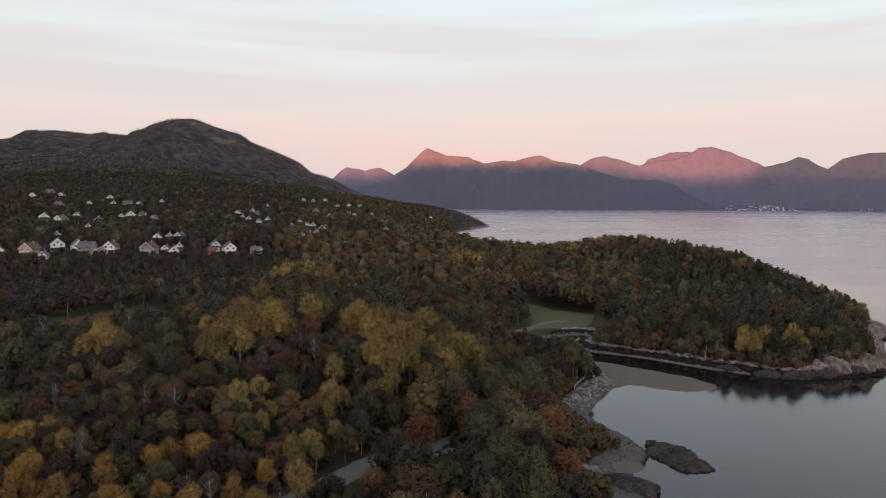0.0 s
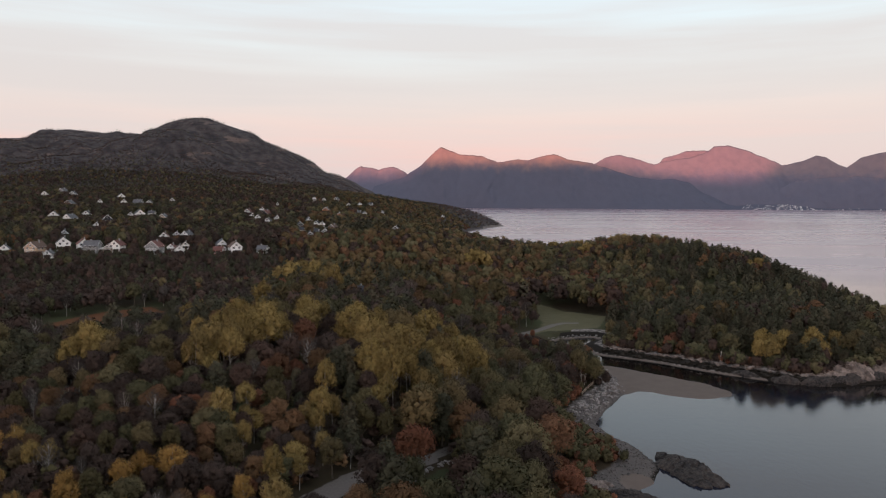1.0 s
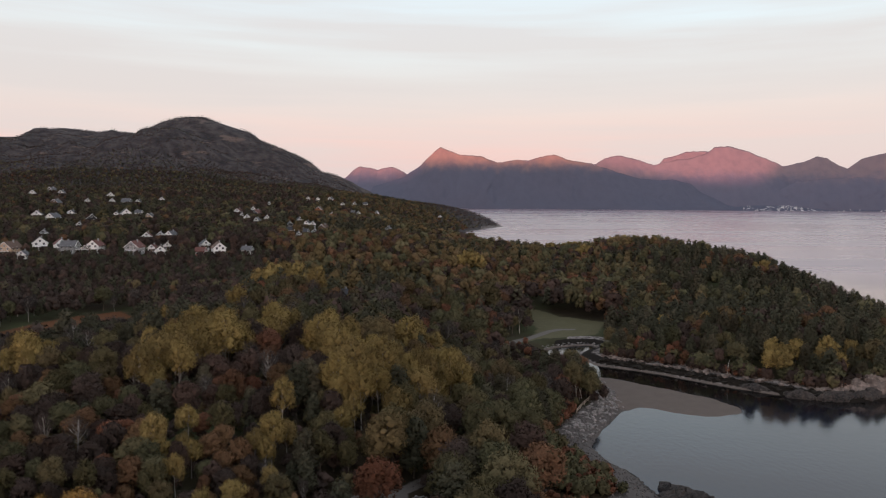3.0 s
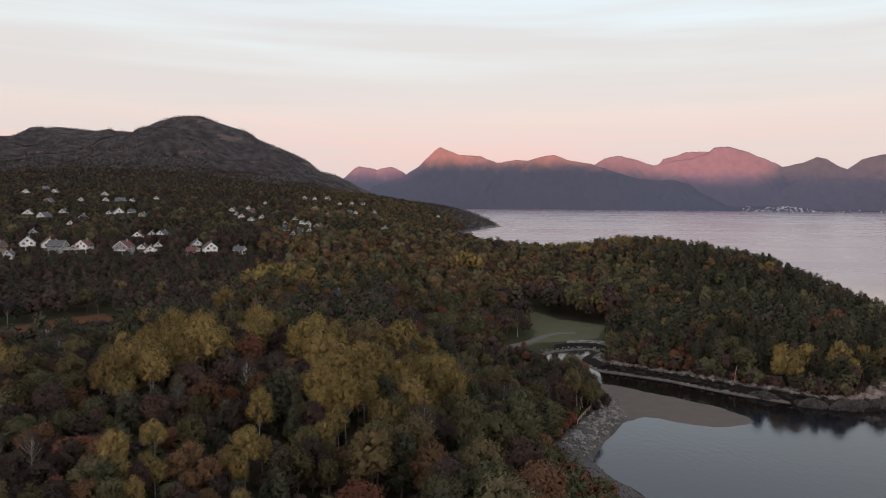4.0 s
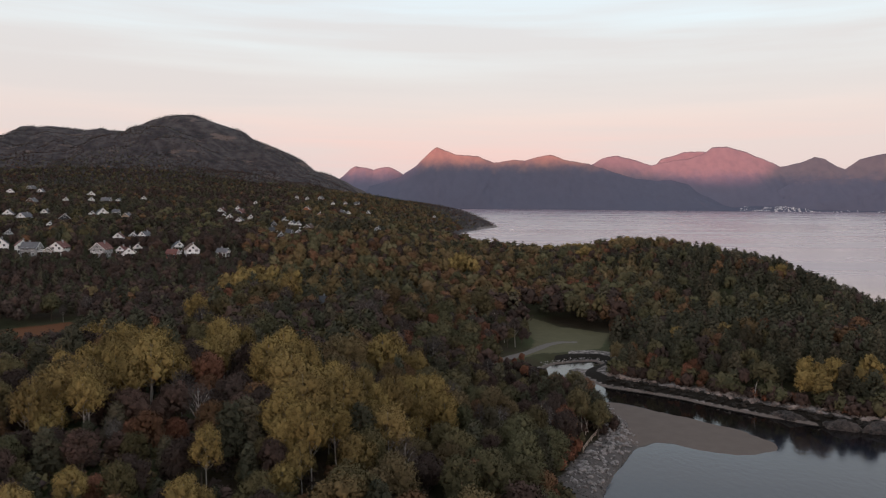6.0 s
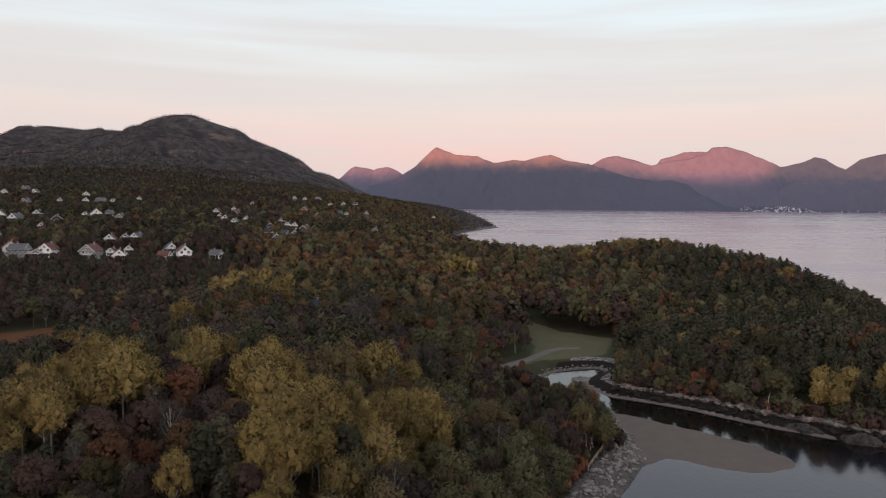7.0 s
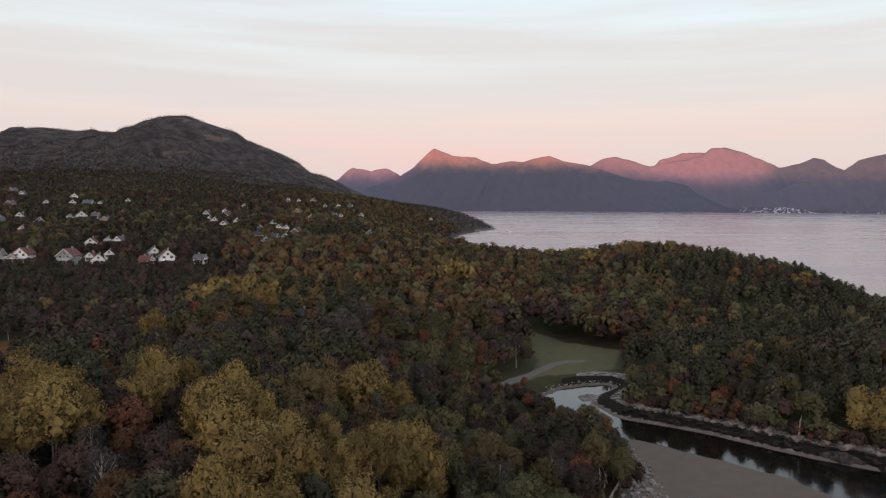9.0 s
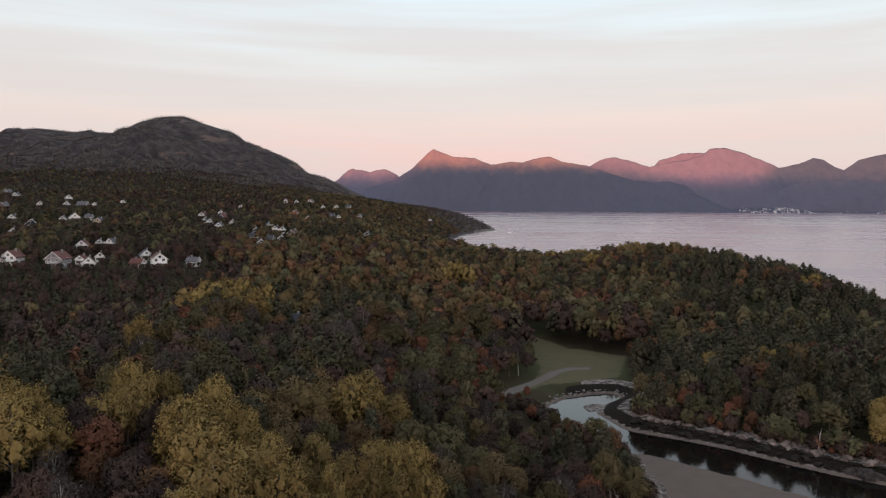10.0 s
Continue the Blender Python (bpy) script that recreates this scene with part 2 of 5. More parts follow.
MAT = {
    "ground": material("ground", ground_build, 0.95, 0.1),
    "water": material("sea_water", water_build, 0.06, 0.5),
    "mountain": material("far_mountain_hazed", mountain_build((0.092, 0.1, 0.135), (0.25, 0.17, 0.15), 290), 0.95, 0.0),
    "mountain_back": material("farthest_mountain_hazed", mountain_build((0.11, 0.115, 0.155), (0.2, 0.155, 0.168), 230), 0.95, 0.0),
    "ridge": material("ridge_behind", speckled((0.06, 0.055, 0.05), (0.13, 0.12, 0.11), 0.05, 0.01, 0.3, 5), 0.95, 0.0),
    "rock": material("grey_rock", speckled((0.07, 0.063, 0.058), (0.3, 0.272, 0.255), 1.6, 0.3, 0.7, 0.12), 0.85, 0.25),
    "cobble": material("shore_cobbles", speckled((0.035, 0.031, 0.029), (0.15, 0.133, 0.122), 2.2, 0.4, 0.6, 0.05), 0.85, 0.25),
    "rock_wet": material("wet_weed_rock", speckled((0.006, 0.005, 0.004), (0.032, 0.026, 0.02), 2.5, 0.5, 0.8, 0.1), 0.85, 0.15),
    "rock_slab": material("pale_bedrock", tidal((0.085, 0.066, 0.057), (0.27, 0.215, 0.185)), 0.85, 0.2),
    "rock_dark": material("dark_bedrock", speckled((0.003, 0.003, 0.0035), (0.07, 0.055, 0.046), 1.3, 0.22, 1.0, 0.5), 0.75, 0.3),
    "bark_pale": material("birch_bark", speckled((0.16, 0.14, 0.12), (0.45, 0.41, 0.37), 3, 0.6, 0.4, 0.02), 0.85, 0.2),
    "bark": material("dark_bark", speckled((0.05, 0.038, 0.028), (0.14, 0.11, 0.085), 5, 0.6, 0.6, 0.03), 0.9, 0.2),
    "yellow": material("yellow_leaves", leafy((0.138, 0.1, 0.037), (0.26, 0.184, 0.067), (0.172, 0.122, 0.05)), 0.85, 0.04),
    "amber": material("amber_leaves", leafy((0.17, 0.095, 0.03), (0.3, 0.17, 0.052), (0.2, 0.135, 0.048)), 0.85, 0.04),
    "faded": material("tan_gold_leaves", leafy((0.086, 0.063, 0.031), (0.148, 0.107, 0.05), (0.125, 0.083, 0.044)), 0.85, 0.04),
    "green": material("green_leaves", leafy((0.055, 0.053, 0.029), (0.1, 0.093, 0.049), (0.11, 0.09, 0.048)), 0.85, 0.04),
    "alder": material("olive_tan_leaves", leafy((0.066, 0.056, 0.028), (0.115, 0.096, 0.047), (0.115, 0.082, 0.044)), 0.85, 0.04),
    "brown": material("brown_leaves", leafy((0.036, 0.026, 0.022), (0.07, 0.05, 0.041), (0.08, 0.05, 0.039)), 0.85, 0.04),
    "copper": material("copper_leaves", leafy((0.085, 0.05, 0.028), (0.155, 0.09, 0.046), (0.13, 0.066, 0.04)), 0.85, 0.04),
    "rust": material("rust_leaves", leafy((0.11, 0.048, 0.03), (0.19, 0.082, 0.048), (0.13, 0.066, 0.042)), 0.85, 0.04),
    "pine": material("pine_needles", leafy((0.038, 0.038, 0.026), (0.076, 0.073, 0.046), (0.084, 0.069, 0.045)), 0.85, 0.04),
    "bare": material("bare_twigs", leafy((0.05, 0.042, 0.039), (0.094, 0.079, 0.072), (0.08, 0.059, 0.05)), 0.85, 0.04),
}
MAT["sallow"] = MAT["yellow"]
PLAIN = {"white": (0.86, 0.85, 0.83), "grey": (0.27, 0.27, 0.27), "tan": (0.5, 0.36, 0.25), "dark": (0.05, 0.05, 0.055), "redwood": (0.3, 0.07, 0.05), "orange": (0.42, 0.17, 0.08),
         "brown_wood": (0.16, 0.1, 0.07)}
for key, c in PLAIN.items():
    MAT[key] = material(key + "_paint", speckled(tuple(v * 0.88 for v in c), c, 1.5, 0.3, 0.15, 0.02), 0.6, 0.3)
ROOFS = {"roof_grey": (0.1, 0.1, 0.105), "roof_red": (0.13, 0.055, 0.045), "roof_brown": (0.1, 0.062, 0.045), "roof_dark": (0.05, 0.05, 0.055)}
for key, c in ROOFS.items():
    MAT[key] = material(key + "_tiles", speckled(tuple(v * 0.75 for v in c), tuple(min(1, v * 1.2) for v in c), 2.5, 0.4, 0.5, 0.05), 0.75, 0.3)


def glass_build(nt, bsdf):
    bsdf.inputs["Base Color"].default_value = (0.02, 0.022, 0.026, 1)


MAT["pane"] = material("window_glass", glass_build, 0.08, 0.5)
MAT["wood"] = material("weathered_wood", speckled((0.22, 0.17, 0.13), (0.42, 0.35, 0.28), 6, 1, 0.4, 0.01), 0.85, 0.2)

# ---- the lie of the land ----
COAST_SOUTH = [(60, -800), (52, -400), (44, -150), (36, 0), (29, 60), (31, 90), (34, 98), (30, 105), (31, 108), (36, 113), (40, 121), (37, 133),
               (33, 142), (31, 149), (35, 157), (40, 168), (46, 178), (47, 190), (46, 205), (41, 217), (35, 230), (31, 240), (33, 249),
               (38, 255), (45, 258.5), (52, 260), (54, 256), (49, 250), (44, 241)]
COAST_NORTH = [(48, 228), (58, 221), (68, 214.5), (77, 205.5), (84, 199.5), (91, 195), (101, 188), (110, 187), (122, 190), (137, 194), (150, 212),
               (161, 235), (172, 255), (190, 285), (206, 330), (216, 400), (208, 480), (172, 560), (110, 620), (50, 655), (10, 720), (-5, 850),
               (2, 1050), (25, 1250), (70, 1400), (98, 1483), (84, 1560), (60, 1700), (10, 1900), (-80, 2300), (-200, 2800)]
COAST_REST = [(-3000, 3000), (-7000, 1500), (-7000, -800)]
SAND_BAR = [(40, 176), (46, 177), (50, 180), (54, 179), (57, 174.5), (66, 172.5), (76, 175), (77, 181), (71, 190.5), (60, 201), (48, 211), (40, 215)]
ISLET = [(41, 247), (45, 250), (48, 248), (45, 243), (42, 241.5)]
HILL_X = [-3200, -2200, -1500, -1111, -1055, -1024, -1005, -970, -935, -893, -861, -822, -794, -773, -742, -723, -699, -660, -625, -597, -548, -513, -492, -450, -408, -366, -338, -302, -267,
          -232, -208, -170, -60, 40]
HILL_Z = [150, 210, 198, 205, 206, 212, 225, 226, 221, 217, 209, 217, 213, 209, 220, 239, 251, 256, 256, 245, 230, 219, 201, 184, 168, 148, 123, 115, 98, 76, 49, 38, 24, 0]


def edge_distance(px, py, poly):
    """Distance from points to a closed outline, positive inside."""
    best = np.full(px.shape, 1e9)
    inside = np.zeros(px.shape, bool)
    for (ax, ay), (bx, by) in zip(poly, poly[1:] + poly[:1]):
        dx, dy = bx - ax, by - ay
        f = np.clip(((px - ax) * dx + (py - ay) * dy) / (dx * dx + dy * dy), 0, 1)
        best = np.minimum(best, np.hypot(px - ax - f * dx, py - ay - f * dy))
        if ay != by:
            inside ^= ((ay > py) != (by > py)) & (px < (bx - ax) * (py - ay) / (by - ay) + ax)
    return np.where(inside, best, -best)


def hashed(ix, iy, seed):
    n = np.sin(ix * 127.1 + iy * 311.7 + seed * 74.7) * 43758.5453
    return n - np.floor(n)


def wavy(px, py, size, seed=0, octaves=3):
    """Smooth value noise, -1 to 1, with features about size metres across."""
    total, gain, norm = 0, 1.0, 0
    for o in range(octaves):
        x, y = px / size + 17.3 * o, py / size - 9.1 * o
        ix, iy = np.floor(x), np.floor(y)
        fx, fy = x - ix, y - iy
        fx, fy = fx * fx * (3 - 2 * fx), fy * fy * (3 - 2 * fy)
        a, b = hashed(ix, iy, seed + o), hashed(ix + 1, iy, seed + o)
        c, d = hashed(ix, iy + 1, seed + o), hashed(ix + 1, iy + 1, seed + o)
        total = total + gain * (2 * (a + (b - a) * fx + (c - a) * fy + (a - b - c + d) * fx * fy) - 1)
        norm, gain, size = norm + gain, gain * 0.5, size * 0.5
    return total / norm


def smooth(a, b, v):
    f = np.clip((v - a) / (b - a), 0, 1)
    return f * f * (3 - 2 * f)


def bell(px, py, x, y, sx, sy, h):
    return h * np.exp(-((px - x) / sx) ** 2 - ((py - y) / sy) ** 2)


def coast_gap(px, py):
    d = edge_distance(px, py, COAST_SOUTH + COAST_NORTH + COAST_REST)
    return d + wavy(px, py, 7, 3, 2) * 0.7 * smooth(700, 200, py)


def ground_height(px, py):
    px, py = np.asarray(px, float), np.asarray(py, float)
    d = coast_gap(px, py)
    inland = np.maximum(d, 0)
    low = 2.4 * (1 - np.exp(-inland / 4.0))
    main = np.interp(py, [-400, 40, 200, 320, 400, 430, 650, 900, 1150, 1480, 1900, 3000], [5, 6, 5.5, 7, 18, 20.5, 38, 59, 66, 54, 30, 5])
    main = main * (1 - np.exp(-np.maximum(inland - 6, 0) / 85.0)) * smooth(95, -45, px - np.maximum(py - 600, 0) * 0.15)
    rise = bell(px, py, -54, 142, 40, 70, 8.5) + bell(px, py, -18, 150, 20, 32, 3.5) + bell(px, py, -60, 55, 45, 45, 3) + bell(px, py, -80, 300, 45, 40, 3)
    rise = rise + bell(px, py, 122, 462, 62, 75, 19) + bell(px, py, 155, 375, 42, 58, 11.5) + bell(px, py, 60, 535, 60, 60, 6) + bell(px, py, 130, 250, 45, 40, 4)
    rise = rise * smooth(2, 38, inland)
    z = np.where(d > 0, low + main + rise, np.maximum(d * 0.35, -3.0))
    # the level meadow by the creek
    flat = np.exp(-((px - 46) / 26) ** 4 - ((py - 287) / 30) ** 4)
    z = np.where(d > 0, z * (1 - flat) + np.minimum(z, 1.9) * flat, z)
    z = z + wavy(px, py, 60, 5) * 1.2 * smooth(10, 60, inland) + wavy(px, py, 9, 6, 2) * 0.25 * smooth(0, 6, inland)
    # the wooded hill
    ridge = np.interp(px, HILL_X, HILL_Z)
    back = 1750 + wavy(px, py * 0, 400, 8) * 15
    face = np.where(py < back, np.clip((py - 1090) / (back - 1090), 0, 1) ** 1.15, np.clip(1 - (py - back) / 900, 0, 1))
    rough = 1 + (wavy(px, py, 210, 9, 5) * 0.3 - np.abs(wavy(px + py * 0.3, py * 0.5, 90, 12, 3)) * 0.22 + 0.05) * np.sin(np.clip(face, 0, 1) * math.pi)
    lift = face * 5.5 + wavy(px, py, 160, 14, 3) * 1.1
    face = np.clip(face + (smooth(0.3, 0.7, lift - np.floor(lift)) - (lift - np.floor(lift))) * 0.085 * smooth(0.3, 0.55, face) * smooth(1.0, 0.9, face), 0, 1)
    z = np.where(d > 0, np.maximum(z, (ridge * face * rough) + z * (1 - face)), z)
    bar = edge_distance(px, py, SAND_BAR)
    z = np.maximum(z, np.clip(bar * 0.03, -3, 0.11) + np.where(bar > -6, wavy(px, py, 5, 15, 3) * 0.05, 0))
    return np.maximum(z, np.clip(edge_distance(px, py, ISLET) * 0.12, -3, 0.25))

# ---- mesh helpers ----
def mesh_from(name, verts, faces, mats, smooth_faces=False):
    """A mesh from arrays of corners and of equal-sided faces."""
    verts, faces = np.asarray(verts, np.float32), np.asarray(faces, np.int32)
    me = bpy.data.meshes.new(name)
    n, k = faces.shape
    me.vertices.add(len(verts))
    me.vertices.foreach_set("co", verts.ravel())
    me.loops.add(n * k)
    me.loops.foreach_set("vertex_index", faces.ravel())
    me.polygons.add(n)
    me.polygons.foreach_set("loop_start", np.arange(0, n * k, k, dtype=np.int32))
    if smooth_faces:
        me.polygons.foreach_set("use_smooth", np.ones(n, bool))
    for m in mats:
        me.materials.append(m)
    me.update(calc_edges=True)
    return me


def grid_faces(rows, cols):
    i = np.arange(rows * cols).reshape(rows, cols)
    return np.stack([i[:-1, :-1], i[:-1, 1:], i[1:, 1:], i[1:, :-1]], -1).reshape(-1, 4)


def part(name, bm, mat, parent, label=""):
    me = bpy.data.meshes.new(name)
    bm.to_mesh(me)
    bm.free()
    me.materials.append(mat)
    ob = new(name, me)
    ob.parent = parent
    return tagged(ob, label)


def part_of(name, me, parent, label=""):
    ob = new(name, me)
    ob.parent = parent
    return tagged(ob, label)


def box(bm, x0, x1, y0, y1, z0, z1):
    v = [bm.verts.new(c) for c in ((x0, y0, z0), (x1, y0, z0), (x1, y1, z0), (x0, y1, z0), (x0, y0, z1), (x1, y0, z1), (x1, y1, z1), (x0, y1, z1))]
    for f in ((3, 2, 1, 0), (4, 5, 6, 7), (0, 1, 5, 4), (1, 2, 6, 5), (2, 3, 7, 6), (3, 0, 4, 7)):
        bm.faces.new([v[i] for i in f])


def attribute(me, name, values):
    me.attributes.new(name, "FLOAT", "POINT").data.foreach_set("value", np.asarray(values, np.float32))


def height_at(x, y):
    return float(ground_height(np.array([x]), np.array([y]))[0])


# ---- ground, water, mountains ----
TRACK = [(-40, 56), (-32, 70), (-26, 80), (-20, 92), (-14, 101), (-9, 106), (-3, 114), (2, 124), (5, 133)]
CREEK_PATH = [(14, 240), (20, 249), (25, 256), (30, 263), (35, 271), (39, 278), (44, 282), (49, 283)]
MEADOW = [(24, 257), (24, 251), (34, 262), (38, 262.5), (48, 268), (57, 272), (66, 300), (48, 311), (40, 322), (31, 334), (33, 305), (35, 284), (31, 266)]
LAWN = [(-6, 103), (-1, 107), (0, 98), (-3, 87), (-8, 79), (-12, 84), (-12, 92), (-8, 97)]
VERGE = [(-28, 79), (-14, 102), (-11, 97), (-20, 75)]
CLEARING = [(-158, 232), (-154, 250), (-146, 268), (-134, 276), (-124, 266), (-134, 240), (-145, 228)]


def line_distance(px, py, pts):
    best = np.full(np.shape(px), 1e9)
    for (ax, ay), (bx, by) in zip(pts, pts[1:]):
        dx, dy = bx - ax, by - ay
        f = np.clip(((px - ax) * dx + (py - ay) * dy) / (dx * dx + dy * dy), 0, 1)
        best = np.minimum(best, np.hypot(px - ax - f * dx, py - ay - f * dy))
    return best


def build_ground():
    ys = [-6000, -3500, -1800, -900, -450, -220, -120, -60, -20, 10, 30]
    while ys[-1] < 4985:
        y = ys[-1]
        ys.append(y + (1.5 if 70 < y < 300 else 3 if y < 340 else 3 + (y - 340) * 0.013))
    y = np.array(ys)
    inner = np.linspace(-1, 1, 281)
    outer = np.array([0.03, 0.1, 0.25, 0.5, 1.0])
    half = np.maximum(190, 0.72 * (y + 60))
    mid = inner[None, :] * half[:, None]
    right = half[:, None] + (7000 - half[:, None]) * outer[None, :]
    px = np.concatenate([-right[:, ::-1], mid, right], 1)
    py = np.repeat(y[:, None], px.shape[1], 1)
    pz = ground_height(px, py)
    me = mesh_from("ground", np.stack([px, py, pz], -1).reshape(-1, 3), grid_faces(*px.shape), [MAT["ground"]], True)
    x, yy, z = px.ravel(), py.ravel(), pz.ravel()
    d = coast_gap(x, yy)
    bar = edge_distance(x, yy, SAND_BAR)
    west = (x < 58) & (yy < 212)
    north = ~west & (yy < 275)
    attribute(me, "grass", np.clip(0.5 + edge_distance(x, yy, MEADOW) / 6, 0, 1))
    attribute(me, "lawn", np.clip(0.5 + edge_distance(x, yy, LAWN) / 4, 0, 1))
    attribute(me, "heath", np.clip(0.2 + (yy - 900) / 300, 0, 1))
    attribute(me, "bracken", np.clip(0.5 + edge_distance(x, yy, CLEARING) / 10, 0, 1))
    attribute(me, "gravel", np.where(west, np.clip(0.5 + (7.5 - d) / 4, 0, 1), 0))
    attribute(me, "rock", np.where(west, 0, np.clip(0.5 + (np.where((x < 44) & (yy > 222), 0.8, np.where(x > 134, 5.5, 9.0)) - d) / 3, 0, 1)))
    attribute(me, "weed", np.where(north, np.clip(0.5 + (np.where((x < 38) & (yy > 235), 1.0, 4.8) - d) / 2.5, 0, 1) * np.clip(0.5 + (d - np.where(x < 93, 0.9, -1)) / 1.5, 0, 1), np.where(west & (yy < 140), np.clip(0.5 + (1.2 - d) / 2, 0, 1) * 0.7, 0)))
    sandy = np.maximum(np.where(north & (x < 93), np.clip(0.5 + (0.7 - d) / 2, 0, 1), 0), np.clip(0.5 + bar / 2, 0, 1))
    sandy = np.maximum(sandy, np.clip(0.5 + (5.5 - np.hypot(x - 34, (yy - 110) * 1.3)) / 2, 0, 1))
    attribute(me, "sand", np.where(edge_distance(x, yy, ISLET) > -1, 0, sandy))
    attribute(me, "path", np.maximum(np.clip(0.5 + (np.where(yy > 107, 1.1, 2.1) - line_distance(x, yy, TRACK)) / 1.5, 0, 1), np.clip(0.5 + (1.7 - line_distance(x, yy, CREEK_PATH)) / 1.5, 0, 1)))
    tagged(new("ground", me), "dark autumn forest floor with meadow, gravel shore and sand bar", "ground", kind="structure")


build_ground()
S = 9000
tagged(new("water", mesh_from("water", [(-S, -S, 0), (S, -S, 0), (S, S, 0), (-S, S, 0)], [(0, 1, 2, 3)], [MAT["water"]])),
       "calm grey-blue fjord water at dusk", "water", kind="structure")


def range_mesh(name, xs, zs, y_shore, y_ridge, mat, seed, label, rough=0.15, spurs=170):
    """A mountain range: a crest line over x, its face falling to the shore in spurs and gullies."""
    x = np.linspace(min(xs), max(xs), 420)
    s = np.concatenate([np.linspace(0, 1, 46), np.linspace(1.15, 2.0, 6)])
    gx, gs = np.meshgrid(x, s)
    crest = np.interp(gx, xs, zs) + wavy(gx, gx * 0, 90, seed) * 6 + wavy(gx, gx * 0, 25, seed + 4, 2) * 2.5
    gully = wavy(gx + wavy(gx, gs * 400, 150, seed + 1) * 60, gs * 110, spurs, seed + 2, 4)
    gz = crest * np.where(gs <= 1, gs ** 1.05, 1 - (gs - 1) * 0.95) * (1 + gully * rough * np.sin(np.clip(gs, 0, 1) * math.pi))
    gz = np.where(gs == 0, -4, gz)
    gy = y_shore + (y_ridge - y_shore) * gs + gully * 45 * np.sin(np.clip(gs, 0, 1) * math.pi)
    me = mesh_from(name, np.stack([gx, np.minimum(gy, 4985), gz], -1).reshape(-1, 3), grid_faces(*gx.shape), [mat], True)
    tagged(new(name, me), label, "mountain", kind="structure")


A_X = [-900, -600, -369, -254, -150, -113, -70, 13, 159, 266, 396, 473, 549, 644, 741, 894, 1202, 1350, 1432, 1587, 1742, 1858, 1960]
A_Z = [90, 130, 208, 285, 385, 411, 395, 362, 352, 306, 330, 323, 350, 365, 328, 306, 210, 196, 205, 168, 104, 60, 0]
L_X = [-1300, -900, -771, -700, -673, -620, -555, -500, -449, -400, -351, -150]
L_Z = [120, 130, 210, 270, 281, 276, 262, 275, 282, 262, 232, 190]
B_X = [700, 956, 1014, 1080, 1123, 1230, 1348, 1425, 1581, 1706, 1756, 1800, 1854, 1973, 2171, 2223, 2367, 2452, 2523, 2603, 2663, 2758, 2894, 2991, 3062, 3400, 3900]
B_Z = [250, 312, 351, 364, 367, 341, 302, 330, 350, 390, 429, 433, 433, 403, 330, 302, 334, 374, 362, 312, 289, 356, 395, 407, 404, 380, 350]
C_X = [1350, 1425, 1500, 1581, 1640, 1706, 1760, 1900]
C_Z = [260, 349, 372, 397, 400, 405, 404, 300]
D_X = [1800, 1950, 2100, 2250, 2450, 2650, 2800, 2950, 3150, 3500, 3900]
D_Z = [0, 60, 120, 190, 215, 225, 215, 170, 120, 150, 170]
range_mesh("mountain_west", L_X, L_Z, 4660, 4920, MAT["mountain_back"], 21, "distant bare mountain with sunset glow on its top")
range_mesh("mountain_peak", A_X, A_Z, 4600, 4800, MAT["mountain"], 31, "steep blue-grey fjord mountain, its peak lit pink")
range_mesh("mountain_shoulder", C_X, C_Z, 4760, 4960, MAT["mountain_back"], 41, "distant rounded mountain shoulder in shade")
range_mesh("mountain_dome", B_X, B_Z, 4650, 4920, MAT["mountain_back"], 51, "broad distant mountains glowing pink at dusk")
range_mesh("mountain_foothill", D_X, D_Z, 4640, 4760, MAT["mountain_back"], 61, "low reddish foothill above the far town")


def build_back_ridge():
    """Unseen range behind the camera, added to block the setting sun below the peaks."""
    x = np.linspace(-7000, 7000, 281)
    s = np.linspace(-1, 1, 15)
    gx, gs = np.meshgrid(x, s)
    # crest heights set by where the shadow line falls on the far mountains
    crest = np.interp(gx, [-7000, -2750, -2600, -2300, -2150, -1100, -850, -550, -300, 60, 230, 420, 7000], [400, 350, 335, 342, 452, 455, 420, 375, 335, 328, 470, 600, 560])
    crest = crest + 88 + wavy(gx, gx * 0, 160, 71) * 14
    gz = crest * (1 - np.abs(gs)) ** 0.9 - 3
    me = mesh_from("mountain_behind", np.stack([gx - 1225, -7900 + gs * 1000, gz], -1).reshape(-1, 3), grid_faces(*gx.shape), [MAT["ridge"]], True)
    tagged(new("mountain_behind", me), "long dark unseen ridge that blocks the low sun", "mountain", kind="structure")


build_back_ridge()

HOUSE_SPOTS = []          # x, y and clear radius of each house

# ---- houses ----
WALLS = {"w": "white", "g": "grey", "t": "tan", "d": "dark", "r": "redwood", "o": "orange", "b": "brown_wood"}
TOPS = {"g": "roof_grey", "r": "roof_red", "b": "roof_brown", "d": "roof_dark"}
WORDS = {"w": "white", "g": "grey", "t": "tan", "d": "dark", "r": "red", "o": "orange-brown", "b": "brown"}


